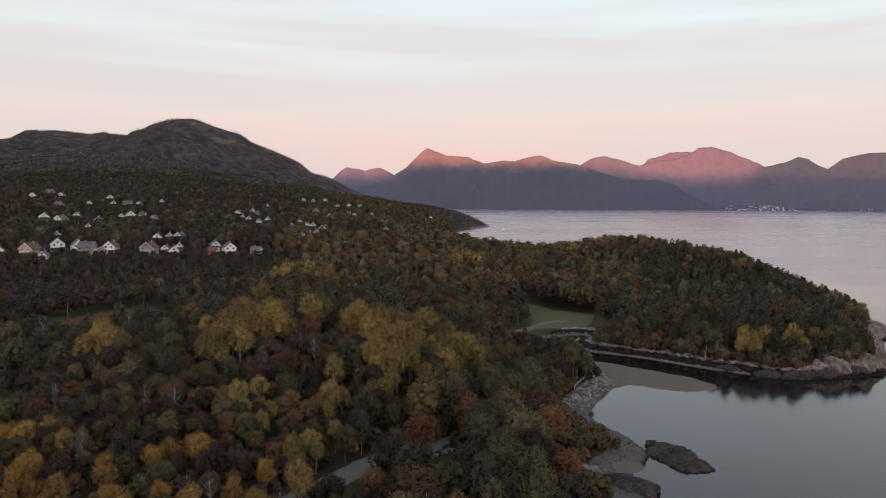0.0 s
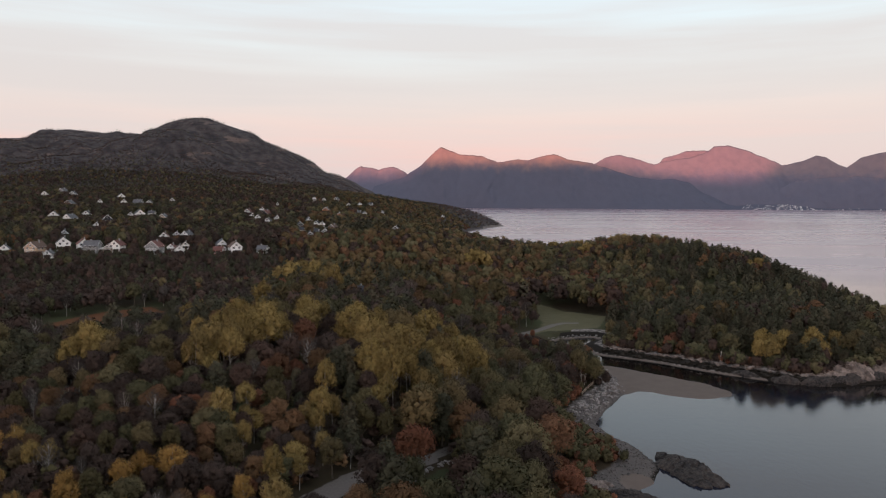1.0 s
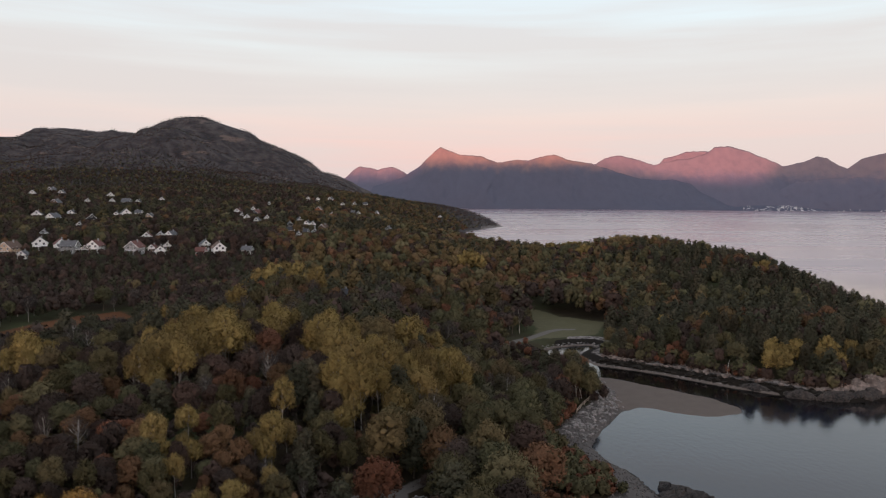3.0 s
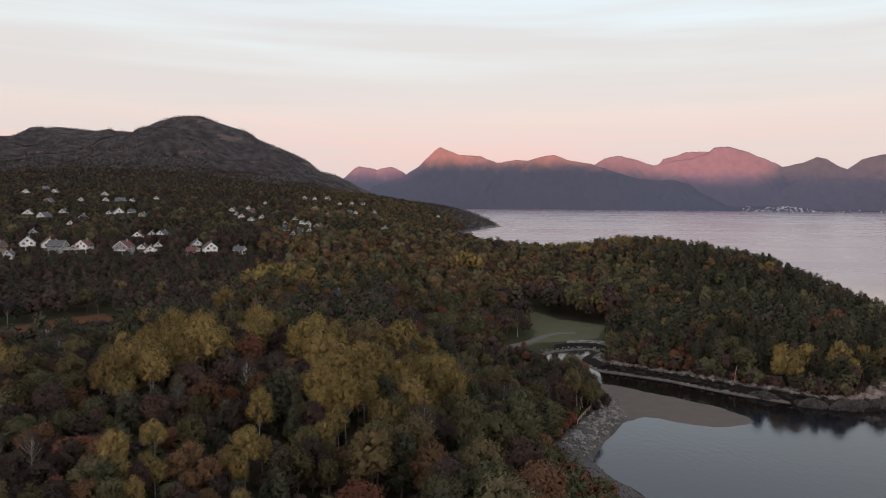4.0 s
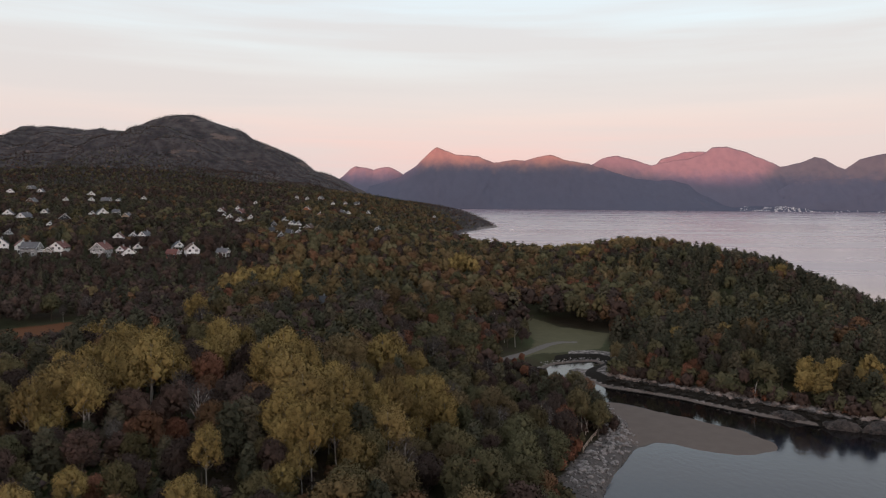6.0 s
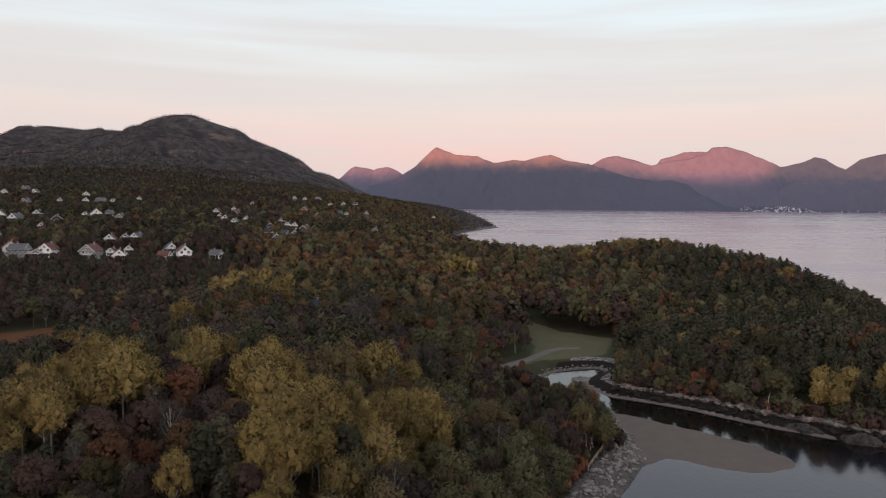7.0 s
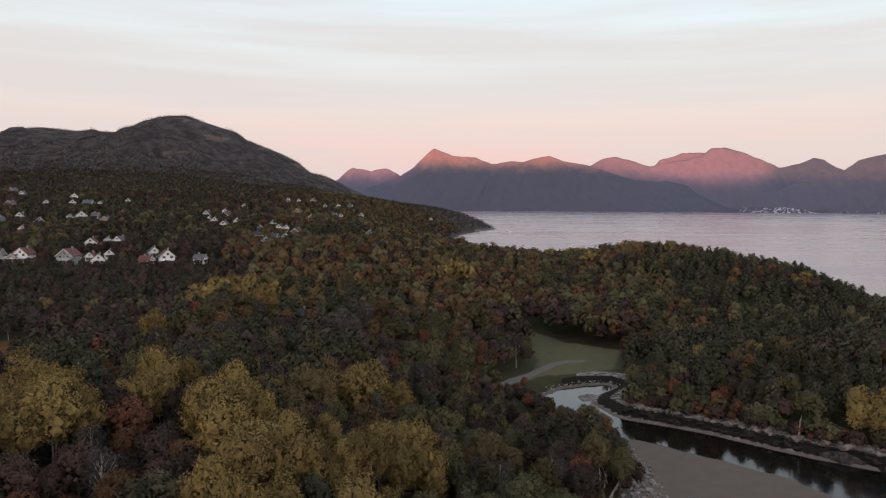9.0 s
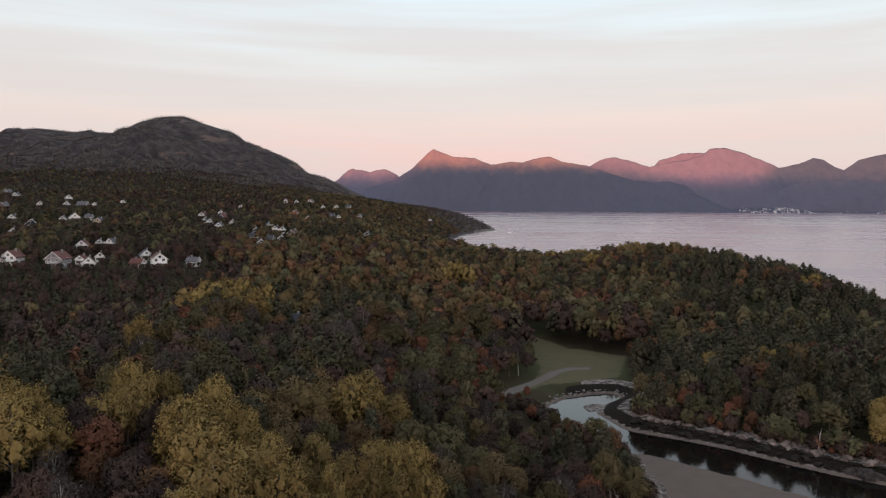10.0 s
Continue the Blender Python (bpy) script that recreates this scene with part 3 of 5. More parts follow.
def window_part(parent, x, y, z, w, h, face):
    """A framed window on a wall: face is the wall's outward way, '-y' or '+x' and so on."""
    bm = bmesh.new()
    bars = [(-w / 2 - 0.1, w / 2 + 0.1, -h / 2 - 0.1, -h / 2), (-w / 2 - 0.1, w / 2 + 0.1, h / 2, h / 2 + 0.1), (-w / 2 - 0.1, -w / 2, -h / 2, h / 2), (w / 2, w / 2 + 0.1, -h / 2, h / 2), (-0.04, 0.04, -h / 2, h / 2)]
    for a, b, c, d in bars:
        box(bm, a, b, -0.07, 0.02, c, d)
    frame_ob = part("window", bm, MAT["white"], parent)
    bm = bmesh.new()
    box(bm, -w / 2, w / 2, -0.03, 0.01, -h / 2, h / 2)
    pane = part("pane", bm, MAT["pane"], frame_ob, "dark window glass")
    frame_ob.matrix_local = pose(x, y, z, 0, 0, {"-y": 0, "+x": 90, "+y": 180, "-x": 270}[face])
    return pane


def build_house(w, l, eaves, code, dormer=False, full=True):
    """A gabled timber house: the gable, w wide, faces -y; l deep; it sits on a foundation sunk into the slope."""
    top = new("house")
    wall, roof = MAT[WALLS[code[0]]], MAT[TOPS[code[1]]]
    rise = w * 0.5 * 0.85
    bm = bmesh.new()
    ring = [(-w / 2, 0), (w / 2, 0), (w / 2, eaves), (0, eaves + rise), (-w / 2, eaves)]
    front, back = [bm.verts.new((x, -l / 2, z)) for x, z in ring], [bm.verts.new((x, l / 2, z)) for x, z in ring]
    bm.faces.new(front)
    bm.faces.new(back[::-1])
    for i in range(5):
        j = (i + 1) % 5
        bm.faces.new((front[j], front[i], back[i], back[j]))
    part("wall", bm, wall, top)
    bm = bmesh.new()
    box(bm, -w / 2 + 0.03, w / 2 - 0.03, -l / 2 + 0.03, l / 2 - 0.03, -4.0, 0.05)
    part("foundation", bm, MAT["grey"], top, "grey concrete foundation")
    bm = bmesh.new()
    over, thick = 0.55, 0.22
    for side in (-1, 1):
        run = w / 2 + over
        lo, hi = eaves - over * 0.85 + 0.05, eaves + rise + 0.05
        pts = [(0, hi), (side * run, lo), (side * run, lo + thick), (0, hi + thick)]
        a, b = [bm.verts.new((x, -l / 2 - 0.5, z)) for x, z in pts], [bm.verts.new((x, l / 2 + 0.5, z)) for x, z in pts]
        bm.faces.new(a)
        bm.faces.new(b[::-1])
        for i in range(4):
            bm.faces.new((a[(i + 1) % 4], a[i], b[i], b[(i + 1) % 4]))
    bmesh.ops.recalc_face_normals(bm, faces=bm.faces)
    part("roof", bm, roof, top, WORDS[code[1]] + " tiled gable roof")
    bm = bmesh.new()
    for side in (-1, 1):
        run = w / 2 + over
        lo, hi = eaves - over * 0.85 + 0.02, eaves + rise + 0.02
        pts = [(0, hi - 0.12), (side * run, lo - 0.12), (side * run, lo + 0.2), (0, hi + 0.2)]
        a, b = [bm.verts.new((x, -l / 2 - 0.56, z)) for x, z in pts], [bm.verts.new((x, -l / 2 - 0.503, z)) for x, z in pts]
        bm.faces.new(a)
        bm.faces.new(b[::-1])
        for i in range(4):
            bm.faces.new((a[(i + 1) % 4], a[i], b[i], b[(i + 1) % 4]))
    bmesh.ops.recalc_face_normals(bm, faces=bm.faces)
    part("bargeboard", bm, MAT["white"], top, "white painted bargeboard")
    bm = bmesh.new()
    cx = w * 0.12
    box(bm, cx - 0.35, cx + 0.35, l * 0.1, l * 0.1 + 0.7, eaves + rise * 0.5, eaves + rise + 0.9)
    box(bm, cx - 0.42, cx + 0.42, l * 0.1 - 0.07, l * 0.1 + 0.77, eaves + rise + 0.9, eaves + rise + 1.02)
    part("chimney", bm, MAT["grey"], top)
    storeys = 2 if eaves > 4.2 else 1
    for s in range(storeys):
        z = 1.5 + 2.6 * s
        for x in (-w * 0.25, w * 0.25):
            window_part(top, x, -l / 2, z, 1.2, 1.3, "-y")
        if full:
            for k in (-0.3, 0.02, 0.32):
                window_part(top, w / 2, l * k, z, 1.2, 1.3, "+x")
                window_part(top, -w / 2, l * k, z, 1.2, 1.3, "-x")
    window_part(top, 0, -l / 2, eaves + rise * 0.36, 1.1, 1.1, "-y")
    bm = bmesh.new()
    box(bm, -0.5, 0.5, -l / 2 - 0.06, -l / 2 + 0.02, 0.05, 2.1)
    part("door", bm, MAT["brown_wood"], top, "brown wooden front door")
    if full:
        bm = bmesh.new()
        for i in range(7):
            x = -w * 0.38 + w * 0.76 * i / 6
            box(bm, x - 0.04, x + 0.04, -l / 2 - 1.35, -l / 2 - 1.27, 2.66, 3.5)
        box(bm, -w * 0.4, w * 0.4, -l / 2 - 1.4, -l / 2 - 0.002, 2.5, 2.66)
        box(bm, -w * 0.4, w * 0.4, -l / 2 - 1.38, -l / 2 - 1.24, 3.5, 3.6)
        part("balcony", bm, MAT["white"], top, "white railed balcony")
    tagged(top, WORDS[code[0]] + " timber house with a " + WORDS[code[1]] + " gabled roof among trees", "house", "houses of the hillside village")
    return top


FRONT_ROW = [(-280, 405, 8.1, "wg"), (-258, 401, 11.9, "tb"), (-245, 392, 4.6, "wg"), (-253, 422, 11.4, "wg"), (-286, 482, 7.4, "gg"), (-238, 418, 10.0, "wr"), (-228, 410, 9.7, "gg"), (-216, 417, 9.4, "wr"), (-220, 413, 7.0, "bb"), (-190, 412, 12.9, "gr"), (-209, 472, 8.6, "wr"), (-205, 484, 6.1, "gg"), (-198, 486, 7.8, "wg"), (-183, 421, 5.4, "wr"), (-175, 412, 8.2, "wb"), (-178, 430, 5.4, "wb"), (-157, 437, 8.5, "wg"), (-150, 411, 5.9, "rr"), (-141, 415, 9.6, "wb"), (-125, 419, 5.1, "wg")]
SLOPE_ROW = [(-365, 607, 16.2, "wg"), (-339, 587, 13.3, "wg"), (-343, 623, 8.1, "wg"), (-302, 578, 10.7, "dd"), (-292, 540, 5.0, "wg"), (-296, 626, 12.5, "wg"), (-286, 630, 6.2, "wg"), (-264, 603, 8.1, "tg"), (-299, 615, 5.6, "wg"), (-210, 677, 8.1, "wr"), (-184, 618, 6.9, "wg"), (-203, 702, 4.2, "wg"), (-190, 668, 10.3, "dr"), (-167, 589, 7.1, "wg"), (-167, 620, 6.9, "wg"), (-195, 639, 5.0, "wg"), (-135, 570, 6.3, "dd"), (-125, 530, 5.0, "wd"), (-138, 620, 5.2, "wg"), (-112, 519, 5.3, "gd"), (-124, 587, 6.0, "wd"), (-119, 585, 4.9, "wg"), (-105, 523, 6.2, "gg"), (-105, 559, 7.5, "bb"), (-55, 578, 6.3, "gg"), (-111, 495, 5.1, "gd")]
UPPER_ROW = [(-510, 841, 11.2, "wg"), (-514, 889, 15.0, "gg"), (-476, 844, 8.7, "wg"), (-395, 749, 8.3, "wg"), (-367, 746, 8.1, "wg"), (-404, 817, 10.4, "wg"), (-350, 743, 9.4, "gg"), (-339, 747, 5.4, "wg"), (-325, 774, 6.9, "wg"), (-417, 728, 10.9, "bg"), (-184, 874, 5.1, "wg"), (-172, 875, 6.6, "wg"), (-160, 900, 6.7, "wg"), (-145, 745, 10.0, "ob"), (-125, 708, 5.9, "ob"), (-138, 856, 5.0, "wg"), (-128, 884, 5.1, "wg"), (-118, 914, 4.5, "wg"), (-106, 762, 5.1, "wg"), (-113, 764, 5.1, "dg"), (-93, 829, 4.1, "wg"), (-205, 771, 5.2, "wg"), (-27, 1146, 7.5, "wg")]
SIZES = {}


def place_house(x, y, w, code, turn, full, seed):
    w = round(min(max(w * 0.72, 4.5), 8.0) * 2) / 2
    key = (w, code, full)
    z = height_at(x, y)
    if key in SIZES:
        ob = copy_thing(SIZES[key], pose(x, y, z, 0, 0, turn))
    else:
        ob = SIZES[key] = build_house(w, w * 1.25, (4.6 if w > 6 else 2.9) if full else 3.0, code, full=full)
        ob.matrix_basis = pose(x, y, z, 0, 0, turn)
    HOUSE_SPOTS.append((x, y, w * 0.9))
    return ob


TURNS = (6, -14, 18, 12, -24, 2, 74, 9, -9)
for row, full in ((FRONT_ROW, True), (SLOPE_ROW, False), (UPPER_ROW, False)):
    for i, (x, y, w, code) in enumerate(row):
        place_house(x, y, w, code, TURNS[(i * 4 + i // 9) % 9] - math.degrees(math.atan2(-x, y)) * -0.6, full, i)
place_house(-48, 312, 6.5, "gd", 65, False, 0)
HOUSE_SPOTS[-1] = (-48, 312, 2.5)

# ---- trees ----
def leaves_at(rng, centre, out, size, thin=1.0):
    """Leaf clumps: a small three-cornered spray at each centre, turned mostly outward."""
    n = len(centre)
    nor = out + rng.normal(size=(n, 3)) * 0.55
    nor /= np.linalg.norm(nor, axis=1)[:, None]
    u = np.cross(nor, rng.normal(size=(n, 3)))
    u /= np.linalg.norm(u, axis=1)[:, None]
    v = np.cross(nor, u)
    s = size * rng.uniform(0.55, 1.3, (n, 1))
    u, v = u * s * 0.62, v * s * 0.62 * thin
    return np.stack([centre - u - v * 0.6, centre + u - v * 0.5, centre + v * 1.1 + u * rng.uniform(-0.6, 0.6, (n, 1))], 1).reshape(-1, 3)


BOUGHS = 26
FOOT = {"pine": 0.2, "yellow": 0.3, "amber": 0.22, "faded": 0.2, "bare": 0.3, "sallow": 0.1, "green": 0.2, "alder": 0.24}      # where the crown begins, of the height
SPRIG = {"pine": 0.5, "yellow": 1.1, "amber": 1.2, "faded": 0.9, "sallow": 0.8, "alder": 0.9, "bare": 1.2}                # how far twigs reach out of a bough, in metres


def boughs(kind, rng, h, r, count):
    """The crown's boughs: their centres and their reach sideways and upward."""
    low = FOOT.get(kind, 0.18) * h
    tall = h - low
    k = np.arange(count)
    turn = k * 2.39996 + rng.uniform(-0.5, 0.5, count)
    if kind == "pine":
        f = ((k + 0.5) / count) ** 1.15
        q = r * 0.64 * np.sqrt(1 - f ** 1.7) * rng.uniform(0.65, 1.1, count)
        reach = r * (0.46 - 0.2 * f) * rng.uniform(0.85, 1.2, count)
        centre = np.stack([q * np.cos(turn), q * np.sin(turn), low + tall * (0.1 + 0.83 * f)], 1)
        return centre, np.stack([reach, reach * 0.85], 1)
    up = 1 - (k + 0.5) / count * 1.5                         # from the top down past the widest part
    slim = kind in ("yellow", "amber", "bare", "alder")
    side = np.sqrt(np.maximum(1 - up ** 2, 0)) * rng.uniform(0.6, 1.28, count)
    mid = low + tall * (0.45 if slim else 0.5)
    q = r * (0.62 if slim else 0.6) * side
    lift = np.where(up > 0, h - mid, mid - low) * 0.7 * up * rng.uniform(0.75, 1.15, count)
    reach = r * rng.uniform(0.2, 0.46, count) * (0.92 if slim else 1.05) * (19 / max(count, 12)) ** 0.5
    centre = np.stack([q * np.cos(turn), q * np.sin(turn), mid + lift], 1)
    return centre, np.stack([reach * (0.92 if slim else 1), reach * (1.15 if slim else 1.0)], 1)


def unit(v):
    return v / (np.linalg.norm(v, axis=1)[:, None] + 1e-6)


def crown_corners(kind, rng, h, r, n, size):
    """A crown: twigs of leaves over the outside of its boughs, with gaps between them and a ragged outline."""
    count = 5 if n < 30 else 8 if n < 120 else 14 if n < 900 else BOUGHS
    centre, reach = boughs(kind, rng, h, r, count)
    heart = np.array((0, 0, centre[:, 2].mean() - 0.12 * h))
    tall = h * (1 - FOOT.get(kind, 0.18))
    per = 5 if n > 900 else 3 if n > 120 else 1
    twigs = int(n / per * 2.0)
    pick = rng.choice(count, twigs, p=reach[:, 0] ** 2 / (reach[:, 0] ** 2).sum())
    off = unit(rng.normal(size=(twigs, 3)) + (0, 0, 0.35))
    scale = np.stack([reach[pick, 0], reach[pick, 0], reach[pick, 1]], 1)
    pos = centre[pick] + off * scale * (1 - np.abs(rng.normal(0, 0.13, (twigs, 1))))
    # none inside another bough, few where the foliage has thinned
    inside = np.zeros(twigs, bool)
    for j in range(count):
        inside |= (((pos - centre[j]) / (reach[j, 0], reach[j, 0], reach[j, 1])) ** 2).sum(1) < 0.6
    thin = wavy(pos[:, 0] + pos[:, 2] * 0.7, pos[:, 1] - pos[:, 2] * 0.6, 1.1, 7, 2) < (-0.42 if kind in ("pine", "green") else -0.3)
    keep = np.flatnonzero(~inside & ~thin)[:max(1, n // per)]
    pos, off, pick = pos[keep], off[keep], pick[keep]
    way = unit(off * 0.7 + unit(pos - heart) * 0.4 + (0, 0, 0.75 if kind in ("yellow", "amber", "alder", "bare") else 0.35))
    far = SPRIG.get(kind, 0.7) * (1 if n > 900 else 0.7)
    along = np.tile(np.arange(per), len(pos))[:, None] / per
    pos, off, way = np.repeat(pos, per, 0), np.repeat(off, per, 0), np.repeat(way, per, 0)
    length = np.repeat(rng.uniform(0.3, 1.25, (len(keep), 1)), per, 0) * far
    pos = pos + way * along * length + rng.normal(size=pos.shape) * size * 0.45
    dome = unit((pos - heart) / (r, r, tall * 0.55))
    single = 0.75 if n > 900 else 0.4
    soft = unit(off * single + dome * (1.2 - single) + (0, 0, 0.3))
    corners, normals = leaves_at(rng, pos, unit(off + way * 0.5), size, 0.35 if kind == "bare" else 1.0), np.repeat(soft, 3, 0)
    if kind != "bare":
        # the close inner twigs and leaves of each bough, under the outer sprays
        tips = np.array([(1, 0, 0), (0, 1, 0), (-1, 0, 0), (0, -1, 0), (0, 0, 1), (0, 0, -1)], float)
        sides = np.array([(0, 1, 4), (1, 2, 4), (2, 3, 4), (3, 0, 4), (1, 0, 5), (2, 1, 5), (3, 2, 5), (0, 3, 5)])
        core = []
        for j in range(count):
            a = rng.uniform(0, 6.283)
            p = np.stack([tips[:, 0] * math.cos(a) - tips[:, 1] * math.sin(a), tips[:, 0] * math.sin(a) + tips[:, 1] * math.cos(a), tips[:, 2]], 1)
            p = p * (reach[j, 0], reach[j, 0], reach[j, 1]) * rng.uniform(0.75, 1.0, (6, 1)) * (0.74 if n > 900 else 1.0)
            core.append((p + centre[j])[sides].reshape(-1, 3))
        core = np.concatenate(core)
        own = np.repeat(centre, 24, 0)
        bulge = unit(unit(core - own) * single + unit((core - heart) / (r, r, tall * 0.55)) * (1.2 - single) + (0, 0, 0.3))
        corners, normals = np.concatenate([corners, core]), np.concatenate([normals, bulge])
    return corners, normals


def crown_mesh(title, corners, dome, mat):
    """Leaf clumps as one mesh, shaded softly as the round crown that they make up."""
    me = mesh_from(title, corners, np.arange(len(corners)).reshape(-1, 3), [mat], True)
    face = np.cross(corners[1::3] - corners[::3], corners[2::3] - corners[::3])
    face *= np.sign((face * dome[::3]).sum(1))[:, None]
    face /= np.linalg.norm(face, axis=1)[:, None] + 1e-9
    soft = dome + 0.28 * np.repeat(face, 3, 0)
    soft /= np.linalg.norm(soft, axis=1)[:, None] + 1e-9
    me.attributes.new("custom_normal", "FLOAT_VECTOR", "POINT").data.foreach_set("vector", soft.astype(np.float32).ravel())
    return me


def tube(verts, faces, pts, radii, sides=6):
    """Adds a tapered limb along the points."""
    start = len(verts)
    for (x, y, z), r in zip(pts, radii):
        for k in range(sides):
            a = 6.283 * k / sides
            verts.append((x + r * math.cos(a), y + r * math.sin(a), z))
    for i in range(len(pts) - 1):
        for k in range(sides):
            a, b = start + i * sides + k, start + i * sides + (k + 1) % sides
            faces.append((a, b, b + sides, a + sides))


def trunk_mesh(kind, rng, h, r, limbs):
    """A tapered trunk with a limb out to each of the boughs given."""
    verts, faces = [], []
    bend = rng.normal(0, 0.25, 2)
    thick = 0.15 if kind in ("yellow", "amber", "bare", "sallow") else 0.2
    line = [(bend[0] * f, bend[1] * f, h * f * 0.93 - 0.4) for f in (0, 0.12, 0.4, 0.7, 1.0)]
    tube(verts, faces, line, [thick * 1.4, thick, thick * 0.75, thick * 0.45, 0.04])
    for tx, ty, tz in limbs:
        f = max(0.15, (tz - math.hypot(tx, ty) * (0.2 if kind == "pine" else 1.0)) / h)
        x, y, z = bend[0] * f, bend[1] * f, h * f * 0.93
        elbow = (x + (tx - x) * 0.55, y + (ty - y) * 0.55, z + (tz - z) * 0.42)
        tube(verts, faces, [(x, y, z), elbow, (tx, ty, tz)], [thick * 0.42, thick * 0.28, 0.03], 4)
    return mesh_from("trunk", verts, faces, [MAT["bark_pale" if kind in ("yellow", "amber", "bare") else "bark"]], True)


SPECIES = {  # height, crown radius, name, label
    "yellow": (13.5, 3.7, "birch_tree", "tall birch with thinning ochre-yellow autumn leaves"),
    "amber": (13.0, 3.6, "young_birch_tree", "young slender birch with amber-orange autumn leaves"),
    "faded": (11.8, 3.7, "poplar_tree", "broad poplar with faded tan-gold leaves"),
    "sallow": (11.0, 3.6, "sallow_tree", "low spreading tree with bright yellow leaves"),
    "green": (11.5, 3.9, "broadleaf_tree", "rounded broadleaf tree, still dull olive green"),
    "alder": (10.8, 3.3, "alder_tree", "upright tree turning from olive to tan"),
    "brown": (9.5, 3.3, "autumn_tree", "broadleaf tree with dull brown autumn leaves"),
    "copper": (9.4, 3.2, "aspen_tree", "small tree with coppery orange-brown leaves"),
    "rust": (8.6, 2.9, "rowan_tree", "low tree with rust-red autumn leaves"),
    "pine": (11.6, 2.9, "pine_tree", "dark green pine with a bushy rounded crown"),
    "bare": (10.5, 2.6, "bare_tree", "half-bare grey-brown tree with thin twigs"),
}

# stands of one kind of tree: x, y and radius
AMBER_STANDS = [(-76, 85, 4.2), (-63, 62, 3.8), (-57, 59, 4.1), (-53, 62, 4.2), (-51, 56, 3.5), (-49, 58, 2.7), (-50, 74, 2.6), (-47, 78, 2.5),
    (-44, 64, 2), (-41, 64, 2.3), (-34, 61, 2.4), (-35, 69, 1.8), (-32, 72, 1.8), (-45, 58, 1.8), (-65, 69, 3.1)]
YELLOW_SLOPE = [(-43, 106, 3.4), (-38, 92, 2.9), (-28, 111, 3), (-25, 96, 3.6), (-27, 87, 2.7), (-28, 77, 3.3), (-28, 70, 2.2), (-22, 120, 4.2),
    (-27, 120, 2.9), (-65, 78, 2.4), (-28, 105, 3.6),
    (-42, 101, 3.7), (-16, 122, 2.2)]
YELLOW_CREST = [(-59, 132, 5.5), (-59, 157, 5.3), (-51, 149, 4.7), (-88, 209, 3.9), (-28, 162, 4.6), (-21, 151, 5.9), (-15, 152, 6.2),
    (-10, 196, 5.4), (-5, 158, 4.8), (-17, 129, 5.8), (0, 158, 4.8), (-92, 141, 2.9), (-94, 153, 3.1), (-67, 154, 2.9), (-43, 173, 3.9),
    (-62, 130, 4.3), (-22, 146, 4.8), (-7, 146, 4.3), (-2, 145, 3.6), (-20, 128, 3.6), (-14, 136, 3.8), (-24, 159, 4.5), (-58, 160, 4.4),
    (-50, 153, 4), (-46, 178, 3.1), (-41, 163, 2.8), (-24, 155, 4.1), (-17, 144, 4), (-21, 140, 3.5), (-11, 145, 4.4), (-23, 133, 2.8),
    (-7, 139, 3.4), (-8, 152, 2), (-5, 166, 1.9)]
YELLOW_FAR = [(-84, 324, 9), (-57, 297, 3.8), (-77, 251, 3.6), (-84, 301, 6.1), (11, 394, 10), (-74, 326, 12)]
TAN_STANDS = [(-26, 181, 3.5), (-18, 179, 4.1), (-10, 171, 4.2), (-7, 204, 3.8), (-19, 201, 3.5), (-22, 179, 3), (-18, 190, 4.2), (-12, 200, 4.5),
    (-22, 112, 2.2), (-11, 108, 2.4), (-76, 377, 8.3), (-56, 380, 7.7), (-33, 360, 7.2), (-21, 396, 8), (-5, 395, 8), (-65, 384, 6.2),
    (-45, 393, 7.1), (106, 452, 9.9), (62, 519, 11), (130, 455, 9), (97, 250, 4)]
COPPER_STANDS = [(21, 124, 3), (19, 112, 3), (16, 98, 3), (20, 134, 2.5), (-76, 113, 3.6), (-78, 126, 3.5), (-49, 104, 3.2), (-41, 127, 3), (-64, 100, 2.2), (-35, 132, 3.1), (-43, 86, 1.8), (-47, 83, 1.8),
    (-32, 103, 2.1), (-43, 126, 2.1), (-37, 103, 2.2), (-30, 142, 2.5), (-8, 190, 2.3), (20, 357, 9.5), (45, 370, 7.8), (74, 351, 6.9),
    (71, 217, 3.5), (97, 310, 7.2), (112, 265, 4.6), (123, 245, 5)]
RUST_STANDS = [(-84, 118, 2), (-5, 96, 2.7), (-45, 86, 1.8), (-43, 128, 2.1), (-52, 105, 2.6), (-40, 155, 1.8), (15, 262, 5.5), (26, 247, 6),
    (-46, 114, 1.8), (-40, 153, 1.8), (-39, 132, 2.5), (22, 103, 1.8), (20, 90, 1.8), (19, 80, 1.8), (9, 72, 1.8), (69, 374, 9.6), (62, 219, 3.5),
    (49, 232, 2), (16, 259, 4.4), (32, 170, 4.8), (31, 180, 3), (25, 347, 5.1), (33, 357, 5.3), (33, 184, 4), (30, 206, 4), (62, 232, 2.5),
    (72, 222, 2.5)]
PINE_STANDS = [(-36, 244, 7.3), (-26, 239, 6), (-50, 256, 6.7), (-39, 186, 3.7), (-5, 202, 3.8), (-17, 239, 4.7), (-76, 260, 4.6), (-37, 213, 2.2),
    (-32, 275, 6.6), (-102, 131, 7.2), (-62, 113, 2.7), (-117, 149, 4.5), (-44, 305, 8.7), (-18, 337, 10.9), (14, 285, 6.9), (-25, 285, 6.9),
    (-94, 176, 4.8), (-65, 215, 2.9), (-75, 177, 1.8), (60, 262, 9), (75, 262, 8), (-52, 300, 8)]
